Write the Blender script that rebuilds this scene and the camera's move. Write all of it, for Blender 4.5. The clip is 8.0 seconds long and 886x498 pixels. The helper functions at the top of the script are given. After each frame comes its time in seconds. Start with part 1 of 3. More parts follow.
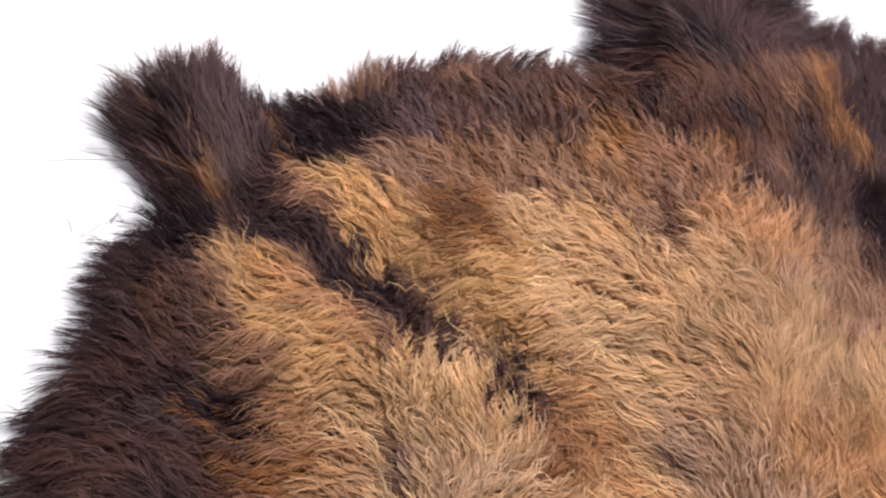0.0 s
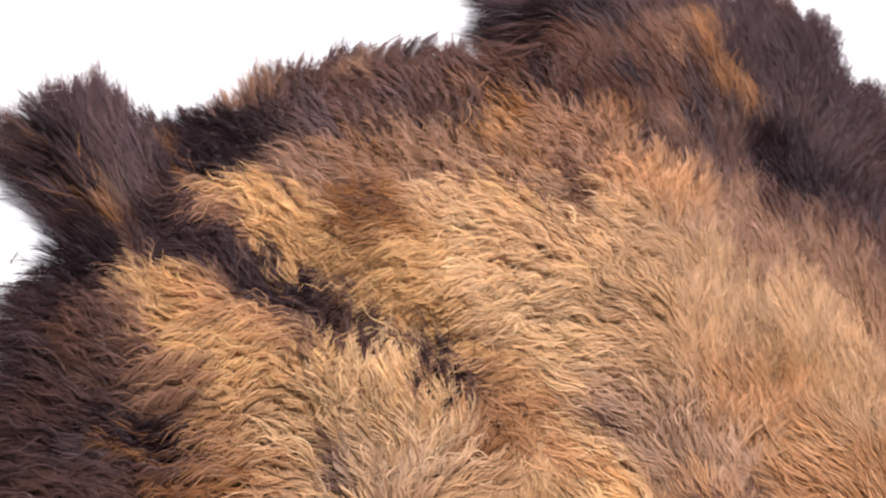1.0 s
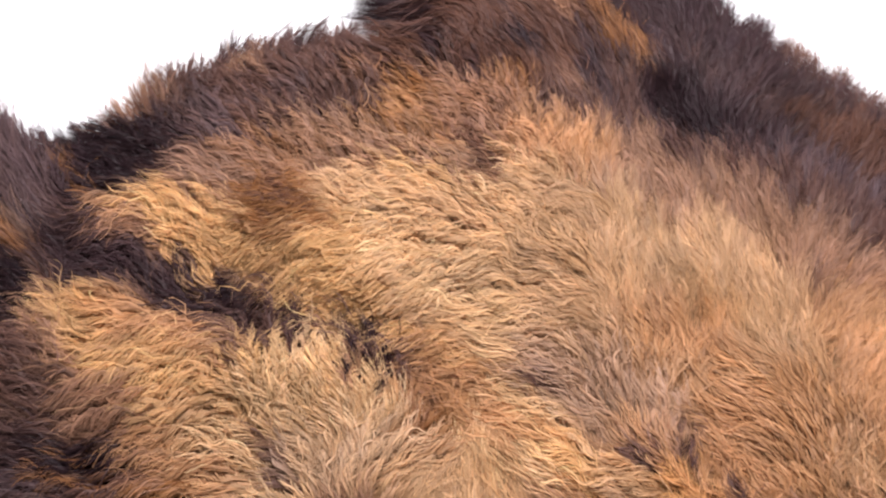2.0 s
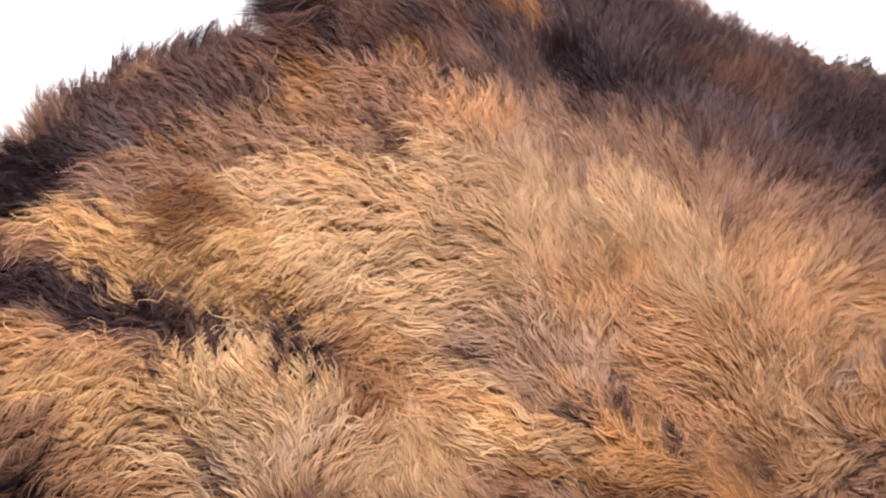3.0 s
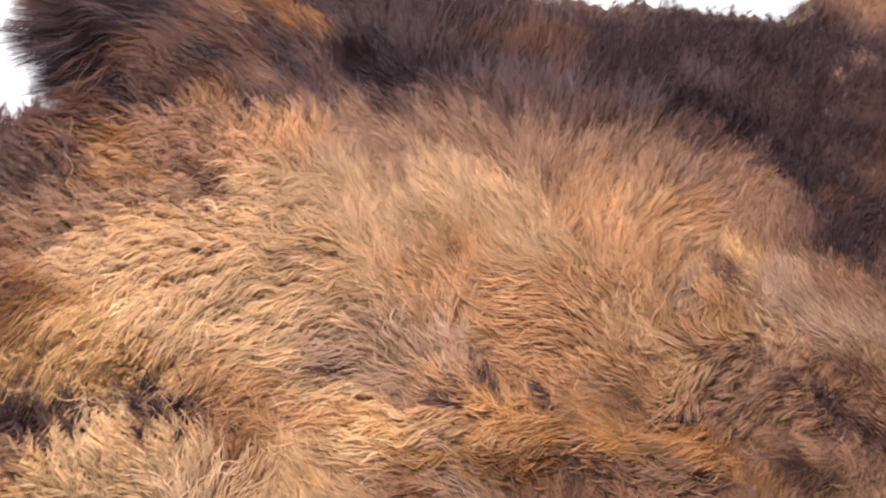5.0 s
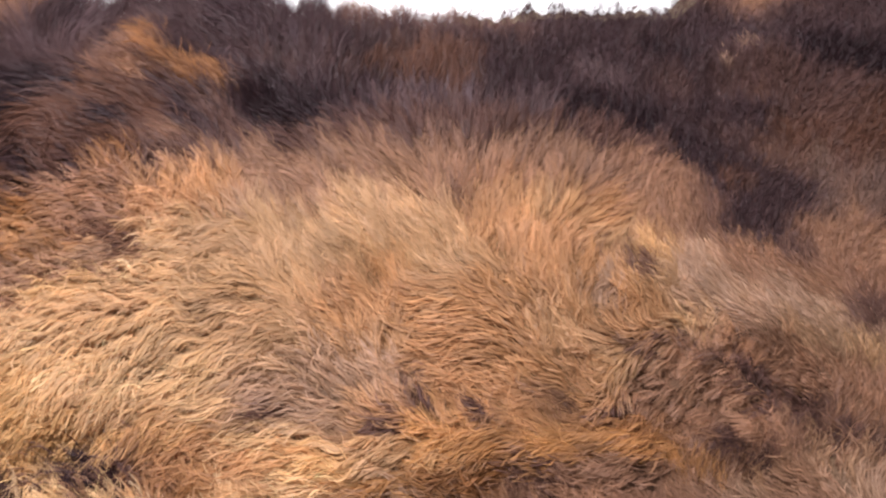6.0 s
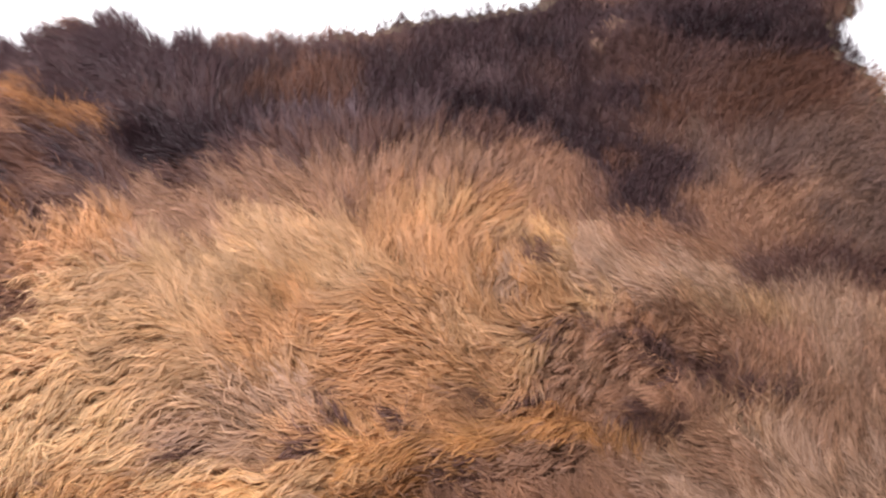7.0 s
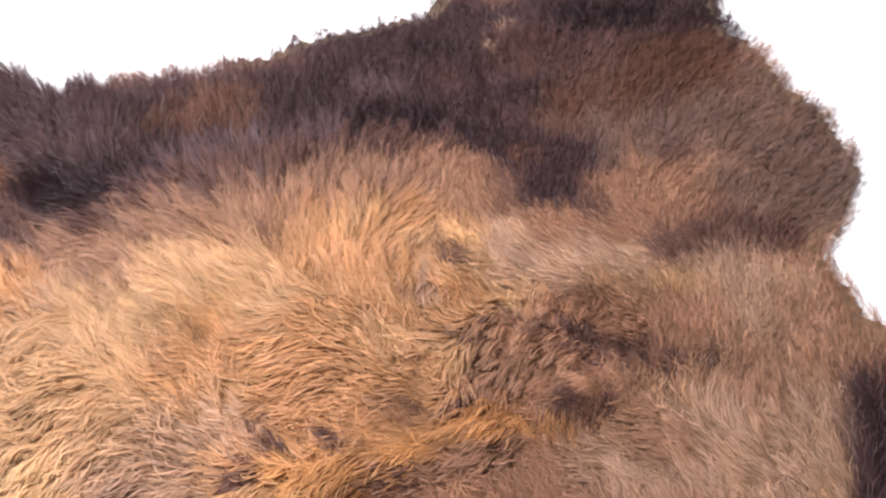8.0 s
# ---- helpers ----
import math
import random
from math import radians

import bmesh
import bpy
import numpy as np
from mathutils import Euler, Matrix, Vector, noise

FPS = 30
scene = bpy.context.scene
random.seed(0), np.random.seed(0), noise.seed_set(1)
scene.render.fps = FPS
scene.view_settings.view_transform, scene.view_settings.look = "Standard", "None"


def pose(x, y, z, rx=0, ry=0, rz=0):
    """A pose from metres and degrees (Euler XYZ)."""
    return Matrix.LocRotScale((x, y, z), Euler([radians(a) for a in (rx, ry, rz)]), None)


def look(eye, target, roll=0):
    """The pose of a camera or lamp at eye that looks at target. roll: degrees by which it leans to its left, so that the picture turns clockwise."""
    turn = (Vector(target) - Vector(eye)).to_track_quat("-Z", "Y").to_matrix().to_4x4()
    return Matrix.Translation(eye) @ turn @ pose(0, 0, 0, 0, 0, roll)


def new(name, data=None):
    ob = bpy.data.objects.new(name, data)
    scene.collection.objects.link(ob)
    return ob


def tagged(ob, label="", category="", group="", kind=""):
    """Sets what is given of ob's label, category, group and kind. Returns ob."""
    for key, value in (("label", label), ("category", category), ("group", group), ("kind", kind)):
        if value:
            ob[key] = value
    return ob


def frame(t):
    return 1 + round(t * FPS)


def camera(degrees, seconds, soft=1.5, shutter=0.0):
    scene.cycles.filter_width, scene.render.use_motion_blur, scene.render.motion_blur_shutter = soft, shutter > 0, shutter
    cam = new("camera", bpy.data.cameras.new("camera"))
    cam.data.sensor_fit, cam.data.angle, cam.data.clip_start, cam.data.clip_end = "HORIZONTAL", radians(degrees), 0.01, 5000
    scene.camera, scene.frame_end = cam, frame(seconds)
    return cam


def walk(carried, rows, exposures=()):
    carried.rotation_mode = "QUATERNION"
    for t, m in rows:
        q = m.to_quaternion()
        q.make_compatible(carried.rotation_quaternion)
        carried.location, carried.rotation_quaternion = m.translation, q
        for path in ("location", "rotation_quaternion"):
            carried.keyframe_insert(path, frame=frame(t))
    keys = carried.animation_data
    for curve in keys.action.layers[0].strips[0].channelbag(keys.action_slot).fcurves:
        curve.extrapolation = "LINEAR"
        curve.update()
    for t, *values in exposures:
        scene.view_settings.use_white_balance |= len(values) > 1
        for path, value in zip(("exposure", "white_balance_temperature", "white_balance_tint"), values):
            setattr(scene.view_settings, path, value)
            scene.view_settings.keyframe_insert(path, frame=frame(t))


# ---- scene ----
cam = camera(52.0, 8.0, soft=2.3, shutter=0.5)
PATH = [
    (0, (0.053, -0.134, 1.414), (-0.004, 0.888, -0.305), -1.3),
    (0.5, (0.082, -0.116, 1.423), (0.074, 0.872, -0.316), -2.6),
    (1, (0.101, -0.145, 1.406), (0.177, 0.863, -0.319), -2.5),
    (2.5, (0.16, -0.168, 1.397), (0.416, 0.752, -0.36), -3.6),
    (3, (0.183, -0.185, 1.392), (0.488, 0.71, -0.371), -4.2),
    (3.5, (0.199, -0.205, 1.386), (0.532, 0.678, -0.378), -5.6),
    (4, (0.228, -0.227, 1.382), (0.617, 0.62, -0.388), -6.6),
    (4.5, (0.247, -0.244, 1.386), (0.697, 0.584, -0.378), -6.7),
    (6, (0.309, -0.305, 1.384), (0.924, 0.475, -0.352), -9.3),
    (6.5, (0.324, -0.334, 1.383), (0.996, 0.414, -0.346), -9.8),
    (7, (0.338, -0.361, 1.385), (1.065, 0.325, -0.348), -9.5),
    (7.5, (0.339, -0.381, 1.385), (1.12, 0.255, -0.343), -9.1),
    (8, (0.346, -0.399, 1.385), (1.168, 0.183, -0.343), -9.4),
]
walk(cam, [(t, look(eye, target, roll)) for t, eye, target, roll in PATH], exposures=[(0, -0.33), (0.5, -0.2), (1, -0.03), (2.5, 0.04), (3.5, 0.02), (4.5, 0.06), (6, 0.0), (6.5, -0.06), (7, 0.08), (8, 0.38)])

# ---- world and light ----
world = bpy.data.worlds.new("sky")
scene.world = world
world.use_nodes = True
sky = world.node_tree.nodes.new("ShaderNodeTexSky")
sky.sky_type, sky.sun_disc = "NISHITA", False
sky.sun_elevation, sky.sun_rotation = radians(48), radians(-25)
world.node_tree.nodes["Background"].inputs["Strength"].default_value = 0.1
world.node_tree.links.new(sky.outputs[0], world.node_tree.nodes["Background"].inputs["Color"])


def added_soft_lamp(centre, width, depth, watts, colour):
    """An added overhead light, set in the unseen ceiling's opening."""
    data = bpy.data.lights.new("added_soft_lamp", "AREA")
    data.shape, data.size, data.size_y, data.energy, data.color = "RECTANGLE", width, depth, watts, colour
    ob = new("added_soft_lamp", data)
    ob.matrix_world = pose(*centre)
    return ob


# place of the assumed roof opening and of the lamp added in it
ROOF = (1.2, 1.9, 3.2)
added_soft_lamp((ROOF[0], ROOF[1], 3.17), 1.3, 1.3, 346, (1.0, 0.975, 1.0))


# ---- materials ----
def material(name):
    m = bpy.data.materials.new(name)
    m.use_nodes = True
    n = m.node_tree.nodes
    return m, n, m.node_tree.links, n["Principled BSDF"]


def noise_node(n, links, scale, detail=4.0, coords=None):
    tex = n.new("ShaderNodeTexNoise")
    tex.inputs["Scale"].default_value, tex.inputs["Detail"].default_value = scale, detail
    if coords is None:
        coords = n.new("ShaderNodeTexCoord").outputs["Object"]
    links.new(coords, tex.inputs["Vector"])
    return tex


def plain(name, low, high, scale, rough, bump=0.2, fine=60.0):
    """A matt surface that varies between two colours, with a fine relief."""
    m, n, links, bsdf = material(name)
    tex = noise_node(n, links, scale)
    ramp = n.new("ShaderNodeValToRGB")
    ramp.color_ramp.elements[0].color, ramp.color_ramp.elements[1].color = (*low, 1), (*high, 1)
    ramp.color_ramp.elements[0].position, ramp.color_ramp.elements[1].position = 0.3, 0.7
    links.new(tex.outputs["Fac"], ramp.inputs["Fac"])
    links.new(ramp.outputs["Color"], bsdf.inputs["Base Color"])
    bsdf.inputs["Roughness"].default_value = rough
    relief = n.new("ShaderNodeBump")
    relief.inputs["Strength"].default_value, relief.inputs["Distance"].default_value = bump, 0.004
    links.new(noise_node(n, links, fine).outputs["Fac"], relief.inputs["Height"])
    links.new(relief.outputs["Normal"], bsdf.inputs["Normal"])
    return m


def hair_material():
    """Hair: the strand's own colour, a soft gloss along it, and some light let through."""
    m, n, links, bsdf = material("hair")
    colour = n.new("ShaderNodeAttribute")
    colour.attribute_name = "hair_colour"
    bsdf.inputs["Roughness"].default_value = 0.42
    bsdf.inputs["Specular IOR Level"].default_value = 0.13
    bsdf.inputs["Specular Tint"].default_value = (1.0, 0.88, 0.92, 1)
    links.new(colour.outputs["Color"], bsdf.inputs["Base Color"])
    glow = n.new("ShaderNodeBsdfTranslucent")
    links.new(colour.outputs["Color"], glow.inputs["Color"])
    mix = n.new("ShaderNodeMixShader")
    mix.inputs["Fac"].default_value = 0.30
    links.new(bsdf.outputs[0], mix.inputs[1])
    links.new(glow.outputs[0], mix.inputs[2])
    links.new(mix.outputs[0], n["Material Output"].inputs["Surface"])
    return m


HAIR = hair_material()
LEATHER = plain("leather", (0.12, 0.08, 0.05), (0.2, 0.14, 0.09), 9, 0.8)


def underfur_material():
    """Felted short wool close to the skin."""
    m, n, links, bsdf = material("underfur")
    colour = n.new("ShaderNodeAttribute")
    colour.attribute_name = "hair_colour"
    links.new(colour.outputs["Color"], bsdf.inputs["Base Color"])
    bsdf.inputs["Roughness"].default_value = 0.9
    bsdf.inputs["Specular IOR Level"].default_value = 0.1
    relief = n.new("ShaderNodeBump")
    relief.inputs["Strength"].default_value, relief.inputs["Distance"].default_value = 0.8, 0.006
    links.new(noise_node(n, links, 160).outputs["Fac"], relief.inputs["Height"])
    links.new(relief.outputs["Normal"], bsdf.inputs["Normal"])
    return m


UNDERFUR = underfur_material()
SHEET = plain("white_sheet", (0.83, 0.825, 0.84), (0.86, 0.855, 0.87), 1.3, 0.6, 0.05, 25)
PLASTER = plain("grey_plaster", (0.40, 0.40, 0.41), (0.46, 0.46, 0.47), 2, 0.85)


# ---- the room: the floor, with unseen walls and ceiling added ----
def block(name, lo, hi, mat):
    bm = bmesh.new()
    bmesh.ops.create_cube(bm, size=1)
    for v in bm.verts:
        v.co = Vector([(a + b) / 2 + c * (b - a) for a, b, c in zip(lo, hi, v.co)])
    me = bpy.data.meshes.new(name)
    bm.to_mesh(me)
    bm.free()
    me.materials.append(mat)
    return new(name, me)


X0, X1, Y0, Y1, TOP = -3.2, 4.0, -3.4, 4.4, 3.2
tagged(block("floor", (X0, Y0, -0.12), (X1, Y1, 0), SHEET), "smooth bright white floor under the hide", "floor", kind="structure")
# walls are unseen and assumed; their grey holds down bounced light
tagged(block("unseen_wall_north", (X0, Y1, 0), (X1, Y1 + 0.15, TOP), PLASTER), "unseen grey plastered wall, added round the floor", "wall", kind="structure")
tagged(block("unseen_wall_south", (X0, Y0 - 0.15, 0), (X1, Y0, TOP), PLASTER), "unseen grey plastered wall, added round the floor", "wall", kind="structure")
tagged(block("unseen_wall_east", (X1, Y0 - 0.15, 0), (X1 + 0.15, Y1 + 0.15, TOP), PLASTER), "unseen grey plastered wall, added round the floor", "wall", kind="structure")
tagged(block("unseen_wall_west", (X0 - 0.15, Y0 - 0.15, 0), (X0, Y1 + 0.15, TOP), PLASTER), "unseen grey plastered wall, added round the floor", "wall", kind="structure")


def ceiling():
    """An unseen flat ceiling, added, with a square opening for the added lamp."""
    bm = bmesh.new()
    h = 0.7
    for lo, hi in (((X0, Y0), (X1, ROOF[1] - h)), ((X0, ROOF[1] + h), (X1, Y1)), ((X0, ROOF[1] - h), (ROOF[0] - h, ROOF[1] + h)), ((ROOF[0] + h, ROOF[1] - h), (X1, ROOF[1] + h))):
        made = bmesh.ops.create_cube(bm, size=1)["verts"]
        for v in made:
            v.co = Vector(((lo[0] + hi[0]) / 2 + v.co.x * (hi[0] - lo[0]), (lo[1] + hi[1]) / 2 + v.co.y * (hi[1] - lo[1]), TOP + 0.075 + v.co.z * 0.15))
    me = bpy.data.meshes.new("ceiling")
    bm.to_mesh(me)
    bm.free()
    me.materials.append(PLASTER)
    return tagged(new("ceiling", me), "unseen grey ceiling, added, with a square opening for the lamp", "ceiling", kind="structure")


ceiling()

# ---- the hide: its plan ----
rng = np.random.default_rng(7)


def lattice(x, y, scale, seed):
    """Smooth value noise in -1..1 over the plan."""
    table = np.random.default_rng(seed).uniform(-1, 1, (256, 256))
    u, v = x / scale + 100, y / scale + 100
    i, j = np.floor(u).astype(int), np.floor(v).astype(int)
    a, b = u - i, v - j
    a, b = a * a * (3 - 2 * a), b * b * (3 - 2 * b)
    i0, j0, i1, j1 = i % 256, j % 256, (i + 1) % 256, (j + 1) % 256
    return (table[i0, j0] * (1 - a) + table[i1, j0] * a) * (1 - b) + (table[i0, j1] * (1 - a) + table[i1, j1] * a) * b


def to_segment(x, y, x1, y1, x2, y2):
    """Distance to a line from point to point, and the share of the way along it."""
    dx, dy = x2 - x1, y2 - y1
    s = np.clip(((x - x1) * dx + (y - y1) * dy) / max(dx * dx + dy * dy, 1e-9), 0, 1)
    return np.hypot(x - x1 - s * dx, y - y1 - s * dy), s


def smoothstep(a, b, v):
    s = np.clip((v - a) / (b - a), 0, 1)
    return s * s * (3 - 2 * s)


# the skin's lobes: a line and the half width round it
BODY_LOBES = [
    (-0.20, 0.10, -0.20, 0.55, 0.374), (0.00, 0.70, 0.70, 0.73, 0.348), (-0.38, 0.80, -0.50, 0.95, 0.098),
    (0.53, 1.00, 0.55, 1.50, 0.18), (0.80, 0.95, 0.88, 1.06, 0.126), (0.70, 0.60, 1.08, 0.26, 0.391),
    (1.25, 0.045, 1.88, 0.10, 0.278), (1.40, -0.06, 1.47, -0.18, 0.214), (1.24, -0.15, 1.39, -0.36, 0.185),
    (1.10, -0.32, 1.34, -0.38, 0.135),
]
LEG_LOBES = [
    (-0.19, 0.99, -0.10, 1.03, 0.055), (-0.33, 0.93, -0.22, 0.965, 0.055),
    (0.30, 0.15, 0.85, -0.35, 0.33), (0.30, -0.20, 0.88, -0.85, 0.34), (-0.08, 0.70, 0.05, 0.80, 0.318),
    (-0.10, 0.10, 0.60, -0.60, 0.40), (0.66, 1.00, 0.75, 1.12, 0.10), (-0.16, 0.95, -0.02, 1.00, 0.085),
    (-0.44, 0.05, -0.51, 0.28, 0.100), (0.98, -0.45, 1.09, -0.49, 0.145), (0.90, -0.50, 1.02, -0.75, 0.13),
]


def outside(x, y):
    """Distance outside the skin's edge; negative on the skin."""
    d = np.full(np.shape(x), 9.0)
    for x1, y1, x2, y2, r in BODY_LOBES + LEG_LOBES:
        e = to_segment(x, y, x1, y1, x2, y2)[0] - r
        h = np.clip(0.5 + 0.5 * (d - e) / 0.05, 0, 1)
        d = d * (1 - h) + e * h - 0.05 * h * (1 - h)
    return d + 0.012 * lattice(x, y, 0.06, 11) + 0.02 * lattice(x, y, 0.17, 12)


# folds and creases: a line, its half width and its rise (minus: a furrow)
FOLDS = [
    (-0.22, 0.70, 0.16, 0.42, 0.045, -0.035), (-0.25, 0.58, 0.02, 0.38, 0.07, 0.025), (-0.10, 0.78, 0.20, 0.52, 0.07, 0.025),
    (0.28, 0.24, 0.75, -0.15, 0.05, 0.018), (0.20, 0.20, 0.68, -0.22, 0.05, -0.008),
    (0.71, 1.06, 0.80, 0.86, 0.05, 0.03), (0.84, 1.00, 0.90, 0.78, 0.05, -0.02),
    (-0.48, 0.72, -0.36, 0.76, 0.05, -0.03), (-0.44, 0.82, -0.50, 0.98, 0.09, 0.03),
    (0.90, 0.40, 0.88, 0.33, 0.02, -0.03), (0.97, 0.08, 1.00, 0.04, 0.02, -0.02),
    (0.72, -0.16, 0.88, -0.30, 0.04, 0.025), (0.46, 1.05, 0.48, 1.40, 0.14, 0.05), (1.25, 0.28, 1.24, -0.08, 0.06, -0.02),
    (1.42, 0.20, 1.50, 0.12, 0.05, 0.03), (1.03, -0.16, 1.10, -0.30, 0.05, 0.02),
]


def skin_height(x, y):
    z = 0.020 + 0.008 * lattice(x, y, 0.22, 21) + 0.010 * lattice(x, y, 0.085, 22)
    for x1, y1, x2, y2, r, rise in FOLDS:
        z = z + rise * np.exp(-(to_segment(x, y, x1, y1, x2, y2)[0] / r) ** 2)
    inner = smoothstep(0, -0.08, outside(x, y))
    return np.maximum(0.006, 0.008 + (z - 0.008) * inner)


# ---- the coat: colours, lay, length ----
# the mauve tone paints the sheen of dark hair into the coat
TONES = {
    "BLACK": (0.0190, 0.0095, 0.0115), "DARK": (0.042, 0.0230, 0.0255), "MAUVE": (0.108, 0.067, 0.068), "UMBER": (0.098, 0.050, 0.041), "BROWN": (0.30, 0.156, 0.097), "EMBER": (0.105, 0.047, 0.031),
    "RUST": (0.28, 0.122, 0.048), "TAN": (0.615, 0.383, 0.205), "SAND": (0.395, 0.243, 0.164), "FAWN": (0.470, 0.282, 0.156), "GOLD": (0.64, 0.375, 0.172), "AMBER": (0.50, 0.24, 0.09), "RUSSET": (0.445, 0.23, 0.113), "TAUPE": (0.145, 0.087, 0.070), "DUN": (0.305, 0.167, 0.106), "CREAM": (0.71, 0.460, 0.255), "ASH": (0.56, 0.365, 0.228),
}
PATCHES = []


def patch(tone, *lines):
    """A patch of the coat in one tone: lines over the plan, each with the half width round it."""
    PATCHES.append((tone, *lines))


patch("DARK", (-0.64, 0.26, -0.60, 0.45, 0.126), (-0.60, 0.45, -0.57, 0.62, 0.105), (-0.40, 0.28, -0.50, 0.60, 0.100), (-0.63, 0.90, -0.40, 1.05, 0.115), (0.31, 1.24, 0.68, 1.25, 0.115), (0.80, 1.16, 0.78, 0.81, 0.073))
patch("DARK", (1.30, 0.40, 1.47, 0.27, 0.105), (0.84, 0.73, 1.18, 0.39, 0.089), (1.24, 0.24, 1.30, 0.12, 0.084), (0.26, 1.28, 0.50, 1.04, 0.084), (0.80, 0.85, 0.90, 0.72, 0.063))
patch("DARK", (0.88, 0.98, 1.28, 0.37, 0.079), (1.38, 0.24, 1.65, -0.18, 0.095), (0.89, 0.77, 0.77, 0.89, 0.052), (0.98, -0.68, 0.90, -0.70, 0.063))
patch("UMBER", (-0.34, 0.34, -0.43, 0.60, 0.063), (-0.10, 1.03, 0.21, 1.07, 0.079), (-0.16, 0.96, 0.12, 0.95, 0.063), (0.21, 1.08, 0.51, 1.06, 0.063), (-0.28, 0.46, -0.32, 0.30, 0.052))
patch("BROWN", (1.46, -0.14, 1.44, -0.41, 0.115), (1.34, -0.29, 1.36, -0.47, 0.105), (0.88, -0.12, 1.05, -0.39, 0.136), (0.99, -0.27, 1.06, -0.54, 0.095), (0.76, -0.13, 0.87, -0.32, 0.073), (1.20, -0.36, 1.19, -0.48, 0.063))
patch("BROWN", (0.90, 0.46, 1.16, 0.18, 0.063), (0.84, -0.08, 0.97, -0.22, 0.158), (0.51, 0.22, 0.43, 0.20, 0.073), (0.46, 0.02, 0.86, -0.26, 0.073), (1.20, 0.09, 1.11, -0.07, 0.063), (0.58, 0.79, 0.77, 0.69, 0.052), (0.04, 0.80, 0.06, 0.67, 0.063))
patch("RUST", (0.27, 0.95, 0.35, 0.86, 0.063), (0.04, 0.73, 0.07, 0.65, 0.052), (0.21, 0.34, 0.28, 0.38, 0.058), (-0.03, 0.85, 0.12, 0.87, 0.042), (0.47, 0.83, 0.66, 0.83, 0.052))
patch("EMBER", (1.02, 0.70, 1.13, 0.57, 0.042))
patch("RUST", (0.28, 0.92, 0.35, 0.84, 0.052), (0.95, 0.28, 1.05, 0.12, 0.052), (0.70, 0.23, 0.75, 0.09, 0.063), (0.39, 0.10, 0.54, -0.00, 0.042), (0.66, -0.06, 0.74, -0.15, 0.042))
patch("EMBER", (0.34, 1.04, 0.69, 1.02, 0.068), (0.40, 1.07, 0.66, 0.98, 0.063))
patch("BROWN", (0.49, 0.87, 0.77, 0.86, 0.047))
patch("UMBER", (0.50, 1.04, 0.69, 0.85, 0.063), (1.30, 0.24, 1.26, 0.05, 0.073), (0.72, 0.74, 0.59, 0.81, 0.032))
patch("DARK", (1.45, 0.21, 1.66, -0.18, 0.084))
patch("DUN", (1.46, -0.14, 1.44, -0.41, 0.095), (1.34, -0.34, 1.36, -0.48, 0.084), (1.12, -0.27, 1.17, -0.51, 0.063), (1.07, -0.52, 1.14, -0.59, 0.063))
patch("UMBER", (1.44, 0.10, 1.59, -0.15, 0.089))
patch("DARK", (1.60, 0.13, 1.74, -0.08, 0.063), (1.76, 0.10, 1.88, -0.07, 0.126))
patch("TAN", (0.14, 0.64, 0.45, 0.48, 0.126), (0.22, 0.71, 0.61, 0.66, 0.084), (0.45, 0.56, 0.68, 0.51, 0.115), (0.48, 0.37, 0.70, 0.43, 0.105), (0.35, 0.40, 0.42, 0.29, 0.073), (-0.33, 0.50, -0.11, 0.39, 0.105), (-0.14, 0.35, -0.05, 0.26, 0.073))
patch("TAN", (0.15, 0.66, 0.40, 0.38, 0.105), (0.45, 0.65, 0.74, 0.40, 0.095), (0.73, 0.48, 0.80, 0.18, 0.095), (0.83, 0.14, 0.97, -0.04, 0.084), (0.32, 0.24, 0.55, 0.07, 0.042), (-0.06, 0.41, 0.26, 0.15, 0.073))
patch("FAWN", (0.69, 0.61, 0.92, 0.11, 0.095), (0.94, 0.28, 1.06, -0.09, 0.063), (1.07, -0.08, 1.11, -0.32, 0.047), (0.77, 0.22, 0.83, -0.02, 0.063), (0.85, -0.40, 0.91, -0.61, 0.095), (0.54, 0.61, 0.66, 0.26, 0.115), (0.50, 0.26, 0.47, 0.47, 0.084))
patch("FAWN", (0.67, 0.20, 0.82, -0.04, 0.047), (0.54, 0.34, 0.72, 0.00, 0.052))
patch("GOLD", (-0.23, 0.84, -0.09, 0.81, 0.037), (-0.14, 0.74, -0.04, 0.65, 0.040), (-0.38, 0.67, -0.20, 0.58, 0.052), (-0.32, 0.54, -0.14, 0.46, 0.063), (0.09, 0.53, 0.21, 0.43, 0.019), (-0.06, 0.47, 0.08, 0.47, 0.047), (0.02, 0.35, -0.05, 0.28, 0.042), (0.18, 0.38, 0.29, 0.27, 0.042))
patch("GOLD", (0.13, 0.65, 0.12, 0.51, 0.052), (0.27, 0.23, 0.40, 0.16, 0.032), (0.27, 0.78, 0.38, 0.74, 0.042), (-0.01, 0.50, 0.07, 0.33, 0.052), (1.03, 0.05, 1.03, 0.00, 0.032))
patch("ASH", (0.02, 0.29, 0.12, 0.33, 0.047), (-0.45, 0.87, -0.41, 0.84, 0.015))
# golden tuft in full light: its brightness painted as a paler tone
patch("CREAM", (0.01, 0.45, -0.05, 0.27, 0.052), (-0.11, 0.33, -0.17, 0.27, 0.042), (0.09, 0.33, 0.15, 0.38, 0.037))
patch("CREAM", (0.21, 0.57, 0.36, 0.43, 0.052))
# hollows, a gap and the crease: their depth of shade painted black
patch("BLACK", (-0.51, 0.72, -0.47, 0.72, 0.058), (-0.28, 0.98, -0.21, 0.96, 0.047), (-0.20, 0.89, -0.24, 0.91, 0.026), (-0.38, 0.42, -0.35, 0.38, 0.042), (0.10, 0.45, 0.15, 0.42, 0.023))
